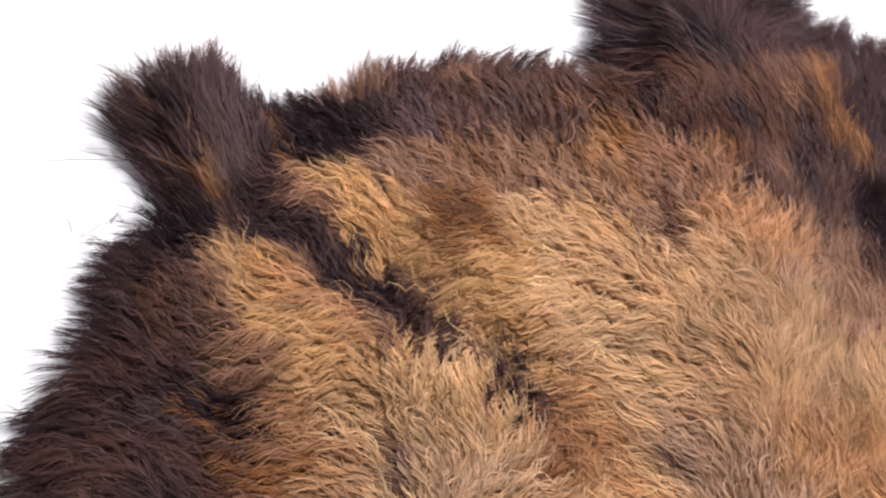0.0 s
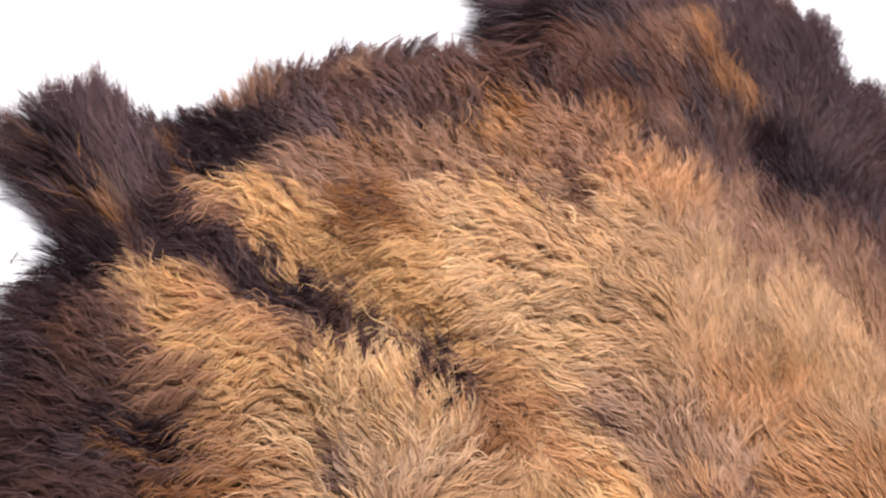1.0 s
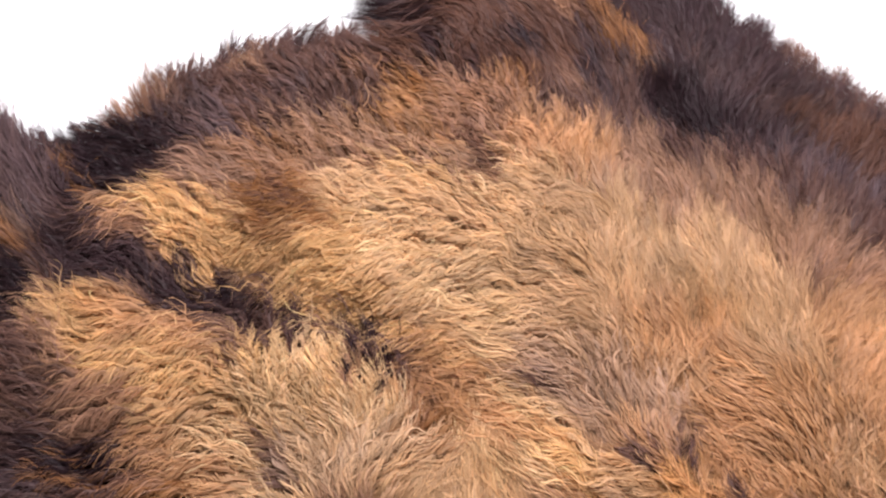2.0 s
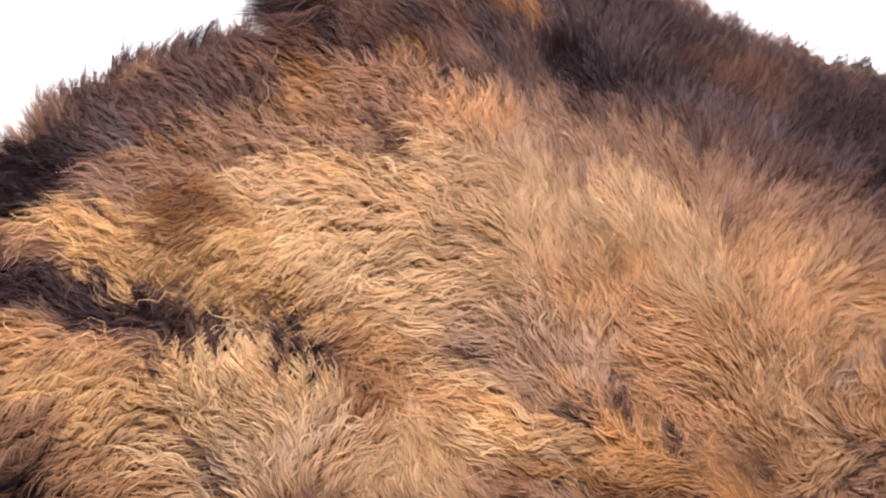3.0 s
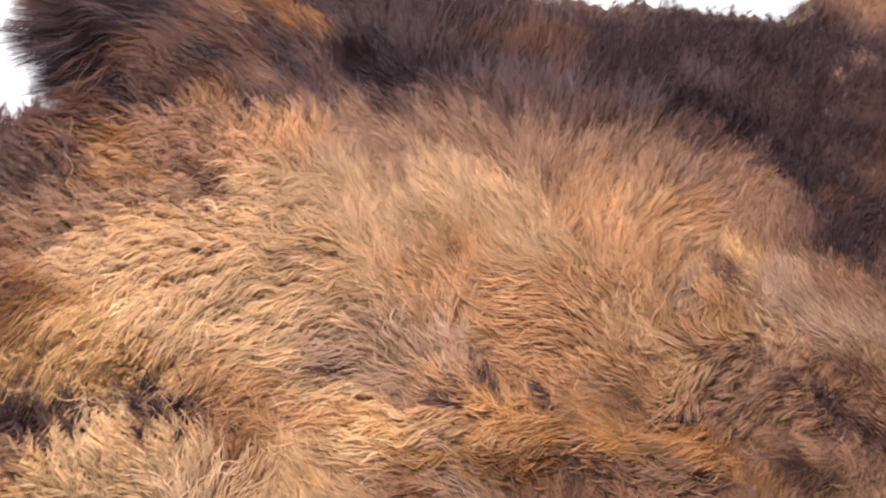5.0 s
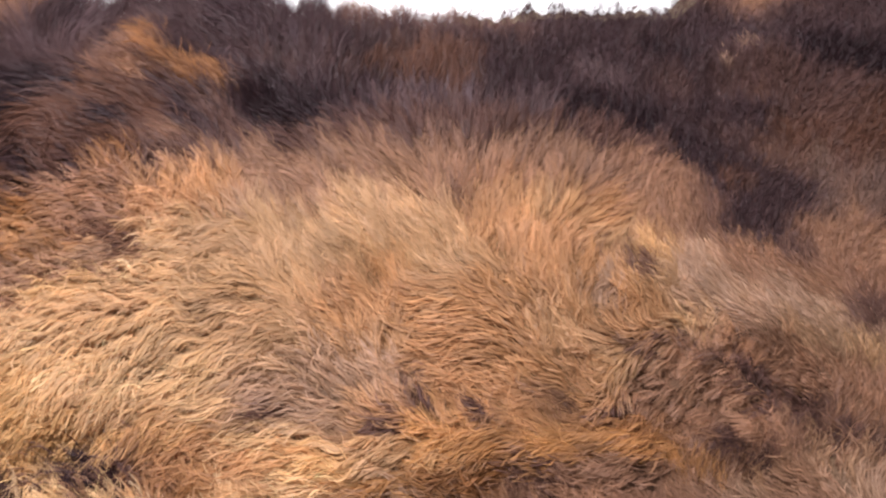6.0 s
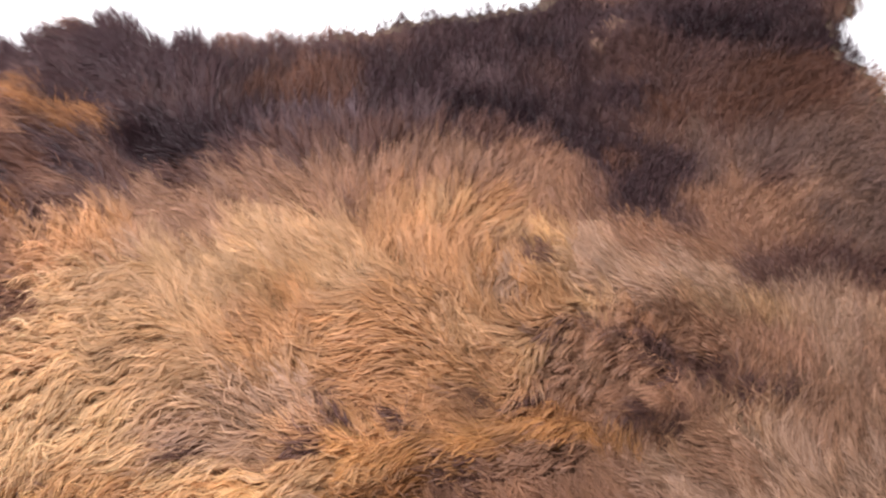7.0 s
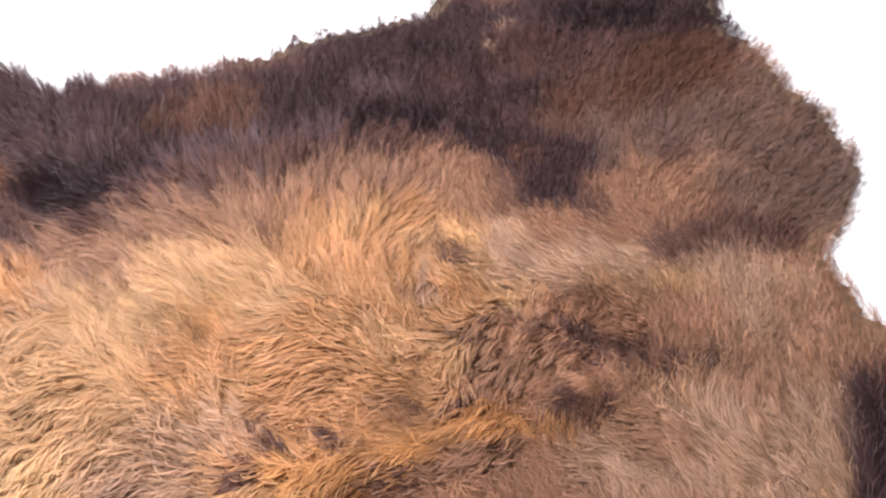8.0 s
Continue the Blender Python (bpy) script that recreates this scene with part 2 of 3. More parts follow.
patch("DARK", (-0.36, 0.77, -0.24, 0.72, 0.040), (-0.22, 0.70, -0.15, 0.63, 0.044), (-0.13, 0.62, -0.06, 0.58, 0.042), (-0.16, 1.00, -0.11, 0.94, 0.037))
patch("UMBER", (-0.05, 0.55, 0.03, 0.52, 0.034), (0.05, 0.51, 0.10, 0.47, 0.027), (0.15, 0.42, 0.19, 0.40, 0.025))
patch("BLACK", (1.22, 0.30, 1.25, 0.22, 0.037), (1.57, 0.09, 1.61, -0.00, 0.032))
patch("UMBER", (1.25, 0.01, 1.23, -0.10, 0.047), (1.38, 0.06, 1.41, -0.16, 0.063), (0.83, -0.28, 0.88, -0.31, 0.016), (0.95, -0.36, 1.00, -0.43, 0.013), (0.99, 0.07, 0.99, 0.04, 0.010), (1.25, -0.34, 1.24, -0.45, 0.025), (0.89, -0.04, 0.92, -0.10, 0.016), (0.93, -0.22, 0.96, -0.30, 0.021), (1.25, -0.10, 1.14, 0.00, 0.042))
patch("RUST", (-0.56, 0.95, -0.45, 0.79, 0.010), (0.74, 1.12, 0.77, 0.89, 0.018))
# dark slits: shade inside narrow partings of the fur, painted on
patch("UMBER", (0.90, 0.40, 0.88, 0.33, 0.010))
patch("UMBER", (0.98, 0.09, 1.01, 0.04, 0.010), (1.01, -0.11, 1.00, -0.17, 0.009))
patch("DUN", (0.64, -0.04, 0.76, -0.27, 0.042), (0.83, -0.10, 0.88, -0.22, 0.032))
patch("RUSSET", (0.62, 0.20, 0.78, 0.16, 0.073), (0.53, 0.19, 0.72, 0.07, 0.073), (0.90, 0.15, 0.91, 0.01, 0.073), (0.62, 0.04, 0.75, -0.02, 0.063))
patch("UMBER", (0.50, 0.17, 0.52, 0.16, 0.015), (0.56, 0.17, 0.59, 0.16, 0.016), (0.67, 0.01, 0.70, -0.03, 0.019))
patch("BROWN", (0.55, 0.84, 0.79, 0.63, 0.044))
# sheen on the foreleg tuft and dark top edge, painted in
patch("MAUVE", (-0.45, 1.03, -0.37, 0.82, 0.042), (-0.10, 0.97, 0.12, 1.01, 0.017), (-0.58, 0.93, -0.52, 0.84, 0.015))
patch("SAND", (0.79, -0.38, 0.93, -0.60, 0.079), (0.90, -0.41, 0.99, -0.54, 0.037), (1.14, -0.26, 1.18, -0.50, 0.029))
patch("DARK", (1.04, -0.66, 0.89, -0.71, 0.047))
patch("AMBER", (0.53, 0.12, 0.62, 0.01, 0.021), (0.62, 0.01, 0.73, -0.15, 0.019), (0.73, -0.15, 0.80, -0.26, 0.015))
patch("BROWN", (1.30, -0.25, 1.31, -0.35, 0.042))

patch("DARK", (0.76, 1.34, 1.02, 0.94, 0.060), (0.69, 1.31, 0.73, 1.25, 0.050))
patch("DARK", (0.99, 1.13, 1.40, 0.42, 0.050), (0.91, 1.06, 1.01, 0.84, 0.060))
patch("BROWN", (1.02, 0.37, 1.15, 0.07, 0.050))
patch("DARK", (-0.12, 1.18, 0.24, 1.16, 0.060), (-0.26, 1.12, -0.17, 1.14, 0.040))
patch("UMBER", (-0.11, 1.11, 0.23, 1.09, 0.045))
patch("DUN", (-0.20, 1.11, -0.15, 1.09, 0.028), (0.01, 1.11, 0.06, 1.08, 0.020))
patch("MAUVE", (-0.08, 1.02, -0.03, 0.93, 0.022), (0.05, 1.00, 0.15, 0.99, 0.018), (-0.11, 0.87, -0.02, 0.83, 0.030))
patch("DUN", (-0.09, 0.86, 0.08, 0.81, 0.050), (0.08, 0.90, 0.15, 0.81, 0.040))
# the hollow beside the foreleg tuft, its shade painted black
patch("BLACK", (-0.32, 0.99, -0.20, 0.98, 0.056), (-0.28, 0.92, -0.19, 0.91, 0.052), (-0.20, 0.99, -0.16, 0.92, 0.025))
patch("DARK", (-0.55, 0.99, -0.49, 0.93, 0.040), (-0.58, 0.83, -0.50, 0.80, 0.045), (-0.31, 0.80, -0.37, 0.80, 0.030), (-0.31, 0.95, -0.32, 0.85, 0.030))
patch("BLACK", (-0.53, 0.98, -0.50, 0.90, 0.018), (-0.55, 0.76, -0.43, 0.72, 0.040))
patch("MAUVE", (-0.49, 1.10, -0.45, 0.93, 0.026), (-0.42, 1.08, -0.36, 0.90, 0.026), (-0.62, 0.99, -0.56, 1.02, 0.015))
patch("RUST", (-0.58, 0.95, -0.53, 0.90, 0.008), (-0.53, 0.90, -0.45, 0.79, 0.011), (-0.43, 0.85, -0.43, 0.79, 0.012), (-0.40, 0.80, -0.38, 0.73, 0.016), (-0.34, 0.95, -0.28, 0.88, 0.008))
patch("UMBER", (-0.42, 0.53, -0.34, 0.45, 0.045), (-0.34, 0.45, -0.29, 0.33, 0.050), (-0.45, 0.62, -0.41, 0.53, 0.040))
patch("EMBER", (-0.48, 0.60, -0.47, 0.52, 0.030), (-0.57, 0.43, -0.49, 0.45, 0.025), (-0.28, 0.30, -0.32, 0.26, 0.040))
patch("BROWN", (-0.39, 0.62, -0.30, 0.47, 0.020), (-0.27, 0.44, -0.24, 0.30, 0.035), (-0.34, 0.50, -0.29, 0.42, 0.030))
# pits between the locks, painted black for their shade
patch("BLACK", (-0.39, 0.40, -0.33, 0.37, 0.028), (-0.31, 0.36, -0.30, 0.32, 0.015), (-0.48, 0.37, -0.48, 0.35, 0.020))
# sheen highlights on the dark waves, painted as mauve strokes
patch("MAUVE", (-0.47, 0.40, -0.43, 0.35, 0.014), (-0.41, 0.37, -0.38, 0.34, 0.012), (-0.53, 0.54, -0.49, 0.52, 0.010))
patch("RUST", (-0.28, 0.28, -0.21, 0.27, 0.030), (-0.38, 0.37, -0.33, 0.33, 0.012))
# shade down in the crease, painted as black strokes
patch("BLACK", (-0.16, 0.62, -0.11, 0.57, 0.028), (-0.08, 0.61, -0.05, 0.58, 0.024), (0.09, 0.46, 0.14, 0.42, 0.012), (-0.00, 0.56, 0.02, 0.51, 0.016))
patch("DARK", (-0.36, 0.76, -0.22, 0.69, 0.045), (-0.22, 0.69, -0.15, 0.62, 0.045))
patch("UMBER", (-0.05, 0.53, 0.03, 0.52, 0.022), (-0.17, 0.55, -0.10, 0.54, 0.020), (0.16, 0.43, 0.20, 0.36, 0.015))
patch("RUST", (0.01, 0.70, 0.09, 0.68, 0.035), (0.01, 0.76, 0.07, 0.74, 0.028), (0.21, 0.33, 0.30, 0.32, 0.040))
patch("EMBER", (0.02, 0.73, 0.07, 0.71, 0.012), (0.02, 0.78, 0.05, 0.77, 0.012), (0.19, 0.35, 0.21, 0.33, 0.015))
patch("GOLD", (-0.16, 0.81, -0.11, 0.67, 0.030), (-0.08, 0.76, -0.03, 0.65, 0.032), (0.09, 0.53, 0.17, 0.46, 0.014), (0.08, 0.63, 0.10, 0.54, 0.030), (-0.10, 0.59, -0.08, 0.52, 0.008))
# dark gap beside the ash fan, its shade painted on
patch("UMBER", (-0.05, 0.32, -0.02, 0.27, 0.020))
patch("ASH", (-0.02, 0.31, 0.04, 0.27, 0.030), (0.08, 0.29, 0.15, 0.29, 0.030))
patch("SAND", (0.38, 0.34, 0.45, 0.27, 0.050), (0.61, 0.67, 0.69, 0.69, 0.040))
patch("RUSSET", (0.27, 0.97, 0.31, 0.86, 0.034), (0.20, 0.92, 0.22, 0.85, 0.024))
patch("RUST", (0.51, 0.89, 0.58, 0.86, 0.045), (0.33, 0.94, 0.23, 0.99, 0.030))
patch("DUN", (0.39, 0.86, 0.43, 0.83, 0.040), (0.64, 0.87, 0.66, 0.78, 0.045))
patch("DARK", (0.38, 1.02, 0.60, 1.00, 0.040), (0.69, 0.99, 0.69, 0.82, 0.026))
patch("BLACK", (0.45, 0.97, 0.57, 0.98, 0.022), (0.29, 1.18, 0.52, 1.16, 0.035), (0.36, 1.10, 0.60, 1.13, 0.020), (0.77, 0.84, 0.79, 0.81, 0.030), (0.76, 1.02, 0.79, 0.97, 0.020))
patch("EMBER", (0.45, 1.06, 0.59, 1.05, 0.030), (0.63, 1.07, 0.64, 0.93, 0.040))
# glints and sheen on the dark tufts, painted in
patch("MAUVE", (0.35, 1.21, 0.46, 1.18, 0.014), (0.58, 1.26, 0.62, 1.22, 0.018), (0.66, 1.19, 0.70, 1.27, 0.014), (0.78, 1.16, 0.79, 1.12, 0.020))
patch("RUST", (0.73, 1.09, 0.74, 1.00, 0.009), (0.76, 0.97, 0.77, 0.87, 0.008))
patch("BROWN", (0.67, 1.07, 0.69, 1.03, 0.014))
patch("DARK", (0.93, 0.66, 1.24, 0.42, 0.050), (1.27, 0.45, 1.27, 0.33, 0.050), (1.12, 0.48, 1.18, 0.43, 0.040), (1.28, 0.31, 1.27, 0.14, 0.050))
patch("MAUVE", (0.95, 0.60, 1.06, 0.49, 0.030), (1.12, 0.41, 1.15, 0.35, 0.030), (1.26, 0.38, 1.29, 0.33, 0.030))
patch("EMBER", (1.03, 0.64, 1.11, 0.54, 0.035), (0.47, 1.02, 0.56, 0.97, 0.020))
patch("UMBER", (0.94, 0.47, 1.11, 0.32, 0.040), (1.13, 0.28, 1.19, 0.13, 0.035), (0.96, 0.53, 1.03, 0.45, 0.030))
patch("BLACK", (1.19, 0.33, 1.25, 0.21, 0.030), (0.79, 0.83, 0.88, 0.69, 0.045), (1.24, 0.14, 1.21, 0.08, 0.025), (1.38, 0.32, 1.42, 0.25, 0.012))
patch("BROWN", (0.93, 0.40, 1.06, 0.29, 0.040), (1.06, 0.26, 1.15, 0.12, 0.040), (0.48, 0.87, 0.64, 0.76, 0.035), (0.79, 0.61, 0.85, 0.55, 0.025))
# the first stroke deepens the painted shade of a parting
patch("UMBER", (0.89, 0.40, 0.89, 0.37, 0.007), (0.57, 0.17, 0.57, 0.15, 0.014), (0.50, 0.16, 0.50, 0.15, 0.010), (0.38, 0.31, 0.39, 0.29, 0.012))
patch("GOLD", (1.00, 0.17, 1.06, 0.12, 0.020), (0.94, 0.27, 0.95, 0.23, 0.020), (1.05, 0.09, 1.05, 0.04, 0.020), (0.41, 0.77, 0.32, 0.81, 0.011))
patch("SAND", (1.03, -0.04, 1.04, -0.14, 0.050), (0.90, 0.07, 0.90, 0.03, 0.020), (0.49, 0.31, 0.56, 0.23, 0.045), (0.41, 0.08, 0.45, 0.01, 0.040))
patch("AMBER", (0.38, 0.14, 0.48, 0.06, 0.013), (0.53, 0.07, 0.59, 0.00, 0.010), (0.59, 0.00, 0.68, -0.09, 0.010))
patch("CREAM", (0.26, 0.24, 0.34, 0.17, 0.022))
patch("GOLD", (0.34, 0.20, 0.38, 0.15, 0.016))
patch("RUSSET", (0.65, 0.19, 0.67, 0.13, 0.045), (0.70, 0.20, 0.73, 0.13, 0.035), (0.59, 0.11, 0.65, 0.00, 0.040), (0.28, 0.28, 0.35, 0.22, 0.030))
patch("UMBER", (0.62, 0.08, 0.61, 0.03, 0.010), (0.62, -0.06, 0.64, -0.09, 0.014), (0.58, -0.04, 0.58, -0.06, 0.020), (0.74, -0.08, 0.77, -0.11, 0.014))
patch("BROWN", (0.49, 0.82, 0.66, 0.70, 0.045), (0.71, 0.67, 0.84, 0.53, 0.040), (0.35, 0.86, 0.47, 0.82, 0.030))
patch("UMBER", (0.57, 0.88, 0.78, 0.71, 0.030), (0.87, 0.57, 0.92, 0.50, 0.025))
patch("EMBER", (0.42, 1.01, 0.57, 0.93, 0.030))
patch("GOLD", (0.03, 0.61, 0.08, 0.52, 0.026), (-0.00, 0.64, 0.03, 0.58, 0.020))
# brownish sheen of the dark left fringe, painted as a lighter tone
patch("UMBER", (-0.59, 0.40, -0.50, 0.46, 0.028), (-0.49, 0.30, -0.37, 0.27, 0.040), (-0.62, 0.31, -0.55, 0.26, 0.030))
patch("DUN", (0.15, 0.89, 0.42, 0.73, 0.032), (0.69, 0.71, 0.91, 0.45, 0.035))
patch("UMBER", (0.77, 0.70, 0.97, 0.45, 0.030), (0.09, 0.97, 0.25, 0.96, 0.040))
patch("EMBER", (0.40, 0.81, 0.44, 0.72, 0.018))
patch("RUSSET", (0.90, 0.31, 0.90, 0.13, 0.060), (1.03, 0.17, 1.06, 0.10, 0.040))
patch("BROWN", (1.12, 0.18, 1.10, 0.04, 0.050))
patch("DUN", (0.67, 0.72, 0.73, 0.59, 0.050))
patch("RUSSET", (0.53, 0.78, 0.62, 0.72, 0.050), (0.58, 0.35, 0.67, 0.32, 0.060))
patch("GOLD", (0.04, 0.57, 0.16, 0.45, 0.015), (0.26, 0.37, 0.32, 0.32, 0.018))
patch("RUSSET", (0.18, 0.37, 0.29, 0.31, 0.028))
patch("CREAM", (0.31, 0.31, 0.37, 0.23, 0.020))
patch("DUN", (0.79, 0.63, 1.09, 0.28, 0.030), (1.08, 0.27, 1.13, 0.07, 0.032))
patch("UMBER", (0.88, 0.63, 1.17, 0.27, 0.028), (1.16, 0.26, 1.18, 0.07, 0.025))
patch("GOLD", (0.15, 0.50, 0.22, 0.42, 0.022), (0.10, 0.54, 0.16, 0.47, 0.013))
patch("RUSSET", (-0.27, 0.62, -0.14, 0.53, 0.034), (-0.25, 0.38, -0.14, 0.28, 0.030))
patch("EMBER", (1.05, 0.62, 1.09, 0.54, 0.030), (1.44, -0.10, 1.56, -0.22, 0.060), (1.51, -0.11, 1.62, -0.18, 0.050))
patch("BLACK", (1.21, 0.31, 1.23, 0.21, 0.028), (1.57, 0.07, 1.64, -0.05, 0.040), (0.85, 0.82, 0.87, 0.74, 0.030), (0.79, 0.79, 0.85, 0.69, 0.025))
patch("DARK", (1.24, 0.06, 1.27, -0.09, 0.060), (1.19, -0.04, 1.21, -0.13, 0.040), (1.64, -0.12, 1.69, -0.19, 0.030), (1.33, 0.15, 1.38, 0.04, 0.030))
patch("EMBER", (1.24, 0.06, 1.25, 0.00, 0.018), (1.39, 0.01, 1.39, -0.05, 0.030))
patch("TAUPE", (1.38, -0.18, 1.47, -0.28, 0.060), (1.47, -0.28, 1.42, -0.42, 0.070), (1.39, -0.42, 1.38, -0.51, 0.060), (1.32, -0.34, 1.33, -0.48, 0.040), (1.37, -0.07, 1.30, -0.13, 0.025))
patch("UMBER", (1.16, -0.28, 1.23, -0.37, 0.040), (1.25, -0.43, 1.27, -0.46, 0.025), (1.34, -0.22, 1.36, -0.24, 0.020))
patch("BROWN", (1.23, -0.15, 1.27, -0.29, 0.050), (1.11, -0.09, 1.13, -0.16, 0.040), (1.15, 0.19, 1.17, 0.08, 0.030))
patch("SAND", (1.16, -0.41, 1.12, -0.47, 0.060), (1.10, -0.18, 1.11, -0.25, 0.040), (1.04, -0.03, 1.03, -0.08, 0.030), (1.04, -0.56, 1.01, -0.59, 0.030), (0.77, -0.38, 0.87, -0.51, 0.070), (0.93, -0.53, 0.87, -0.59, 0.050))
patch("DUN", (1.12, -0.51, 1.08, -0.56, 0.040), (1.00, -0.45, 0.99, -0.51, 0.050), (0.85, -0.35, 0.84, -0.41, 0.040))
patch("UMBER", (0.94, -0.26, 0.93, -0.33, 0.017), (0.81, -0.23, 0.85, -0.30, 0.016), (0.95, -0.36, 0.98, -0.42, 0.012), (0.93, -0.17, 0.95, -0.21, 0.011), (0.87, -0.04, 0.86, -0.07, 0.010), (0.57, 0.17, 0.57, 0.14, 0.010), (0.62, 0.05, 0.62, 0.02, 0.012))
patch("TAUPE", (1.58, -0.30, 1.53, -0.42, 0.030), (1.53, -0.42, 1.42, -0.55, 0.040))
patch("SAND", (1.44, 0.18, 1.43, 0.17, 0.008), (1.49, 0.17, 1.49, 0.16, 0.007))

COMBED = []


def comb(x, y, reach, degrees):
    """The way the hair has been brushed round a place of the plan."""
    COMBED.append((x, y, reach, math.cos(radians(degrees)), math.sin(radians(degrees))))


comb(-0.53, 0.89, 0.110, 131)
comb(-0.56, 0.84, 0.110, 144)
comb(-0.45, 0.96, 0.110, 104)
comb(-0.38, 0.96, 0.110, 101)
comb(-0.34, 0.94, 0.110, 110)
comb(-0.60, 0.85, 0.106, 139)
comb(-0.58, 0.69, 0.069, -157)
comb(-0.58, 0.64, 0.104, 170)
comb(-0.56, 0.51, 0.110, 162)
comb(-0.46, 0.51, 0.110, 121)
comb(-0.40, 0.61, 0.110, 125)
comb(-0.35, 0.59, 0.097, 130)
comb(-0.25, 0.49, 0.094, 145)
comb(-0.21, 0.40, 0.096, 163)
comb(-0.25, 0.37, 0.108, 158)
comb(-0.18, 0.29, 0.101, 161)
comb(-0.55, 0.38, 0.102, -166)
comb(-0.59, 0.30, 0.090, 176)
comb(-0.43, 0.36, 0.110, 133)
comb(-0.35, 0.32, 0.110, 151)
comb(-0.53, 0.45, 0.073, 174)
comb(-0.25, 0.96, 0.068, 170)
comb(-0.16, 1.02, 0.110, 98)
comb(-0.06, 1.09, 0.059, 83)
comb(-0.05, 0.86, 0.110, 127)
comb(0.09, 1.09, 0.051, 71)
comb(-0.05, 0.96, 0.092, 113)
comb(0.02, 0.99, 0.083, 114)
comb(0.11, 0.97, 0.078, 108)
comb(0.18, 0.93, 0.084, 99)
comb(0.01, 1.11, 0.050, 68)
comb(0.18, 1.08, 0.050, 50)
comb(0.04, 0.93, 0.093, 116)
comb(0.09, 0.78, 0.088, 121)
comb(0.14, 0.87, 0.085, 111)
comb(-0.13, 0.75, 0.110, 99)
comb(-0.06, 0.73, 0.097, 111)
comb(-0.23, 0.80, 0.065, 170)
comb(0.27, 0.92, 0.103, 93)
comb(0.31, 0.91, 0.085, 107)
comb(0.43, 0.88, 0.080, 92)
comb(0.51, 0.87, 0.070, 88)
comb(0.22, 0.86, 0.099, 92)
comb(0.33, 1.14, 0.110, 174)
comb(0.31, 1.25, 0.099, 161)
comb(0.50, 1.28, 0.110, 103)
comb(0.68, 1.24, 0.109, 29)
comb(0.53, 1.09, 0.050, 123)
comb(0.66, 1.04, 0.067, 94)
comb(0.74, 1.00, 0.110, 93)
comb(0.77, 1.12, 0.110, 82)
comb(0.84, 1.10, 0.080, 89)
comb(0.25, 0.58, 0.103, 162)
comb(0.28, 0.52, 0.109, 159)
comb(0.28, 0.45, 0.104, 164)
comb(0.33, 0.42, 0.105, 147)
comb(0.38, 0.37, 0.099, 136)
comb(0.21, 0.67, 0.056, 128)
comb(0.29, 0.66, 0.072, 123)
comb(0.35, 0.62, 0.103, 101)
comb(0.42, 0.62, 0.093, 97)
comb(0.40, 0.32, 0.079, 130)
comb(0.49, 0.55, 0.050, -175)
comb(0.56, 0.59, 0.057, -172)
comb(0.49, 0.44, 0.050, 153)
comb(0.06, 0.40, 0.090, 64)
comb(-0.01, 0.40, 0.081, 83)
comb(-0.04, 0.39, 0.063, 68)
comb(0.04, 0.30, 0.075, 66)
comb(0.11, 0.33, 0.098, 36)
comb(0.00, 0.30, 0.062, 101)
comb(-0.04, 0.29, 0.050, 136)
comb(-0.16, 0.35, 0.083, 171)
comb(-0.16, 0.47, 0.082, 164)
comb(-0.09, 0.52, 0.055, 144)
comb(0.13, 0.49, 0.097, 135)
comb(0.19, 0.46, 0.078, 120)
comb(0.19, 0.36, 0.050, 125)
comb(0.25, 0.33, 0.055, 132)
comb(0.13, 0.27, 0.065, 8)
comb(0.49, 0.57, 0.087, 89)
comb(0.68, 0.45, 0.107, 79)
comb(0.64, 0.47, 0.093, 74)
comb(0.78, 0.48, 0.102, 62)
comb(0.76, 0.38, 0.089, 67)
comb(0.79, 0.57, 0.087, 80)
comb(0.66, 0.66, 0.090, 67)
comb(0.85, 0.42, 0.095, 70)
comb(0.94, 0.34, 0.103, 24)
comb(1.00, 0.29, 0.074, 40)
comb(1.05, 0.27, 0.055, 58)
comb(1.11, 0.16, 0.061, -9)
comb(1.04, 0.14, 0.053, -5)
comb(0.70, 0.16, 0.100, 121)
comb(0.67, 0.13, 0.086, 136)
comb(0.76, 0.19, 0.061, 135)
comb(0.83, 0.12, 0.070, 59)
comb(0.88, 0.09, 0.055, 54)
comb(0.92, 0.04, 0.064, 37)
comb(0.74, 0.03, 0.061, 73)
comb(0.65, 0.05, 0.058, 69)
comb(0.58, 0.11, 0.050, 60)
comb(0.55, 0.25, 0.053, 51)
comb(0.51, 0.29, 0.063, 68)
comb(0.59, 0.22, 0.050, 33)
comb(0.44, 0.21, 0.069, 131)
comb(0.41, 0.17, 0.079, 136)
comb(0.35, 0.17, 0.080, 132)
comb(0.44, 0.10, 0.094, 127)
comb(0.54, 0.05, 0.055, 118)
comb(0.63, -0.04, 0.059, 121)
comb(0.30, 0.14, 0.053, 86)
comb(0.36, 0.09, 0.064, 107)
comb(0.47, 0.02, 0.058, 102)
comb(0.24, 0.18, 0.050, 69)
comb(0.61, -0.06, 0.050, 63)
comb(0.84, -0.05, 0.057, 128)
comb(0.92, -0.10, 0.050, 115)
comb(0.78, -0.11, 0.061, 143)
comb(0.75, -0.14, 0.050, 135)
comb(0.87, -0.19, 0.050, 90)
comb(1.01, -0.07, 0.060, 55)
comb(1.03, -0.12, 0.050, 66)
comb(1.08, 0.68, 0.067, 30)
comb(1.03, 0.80, 0.071, 43)
comb(1.13, 0.60, 0.081, 41)
comb(1.22, 0.50, 0.069, 33)
comb(0.98, 0.91, 0.074, 48)
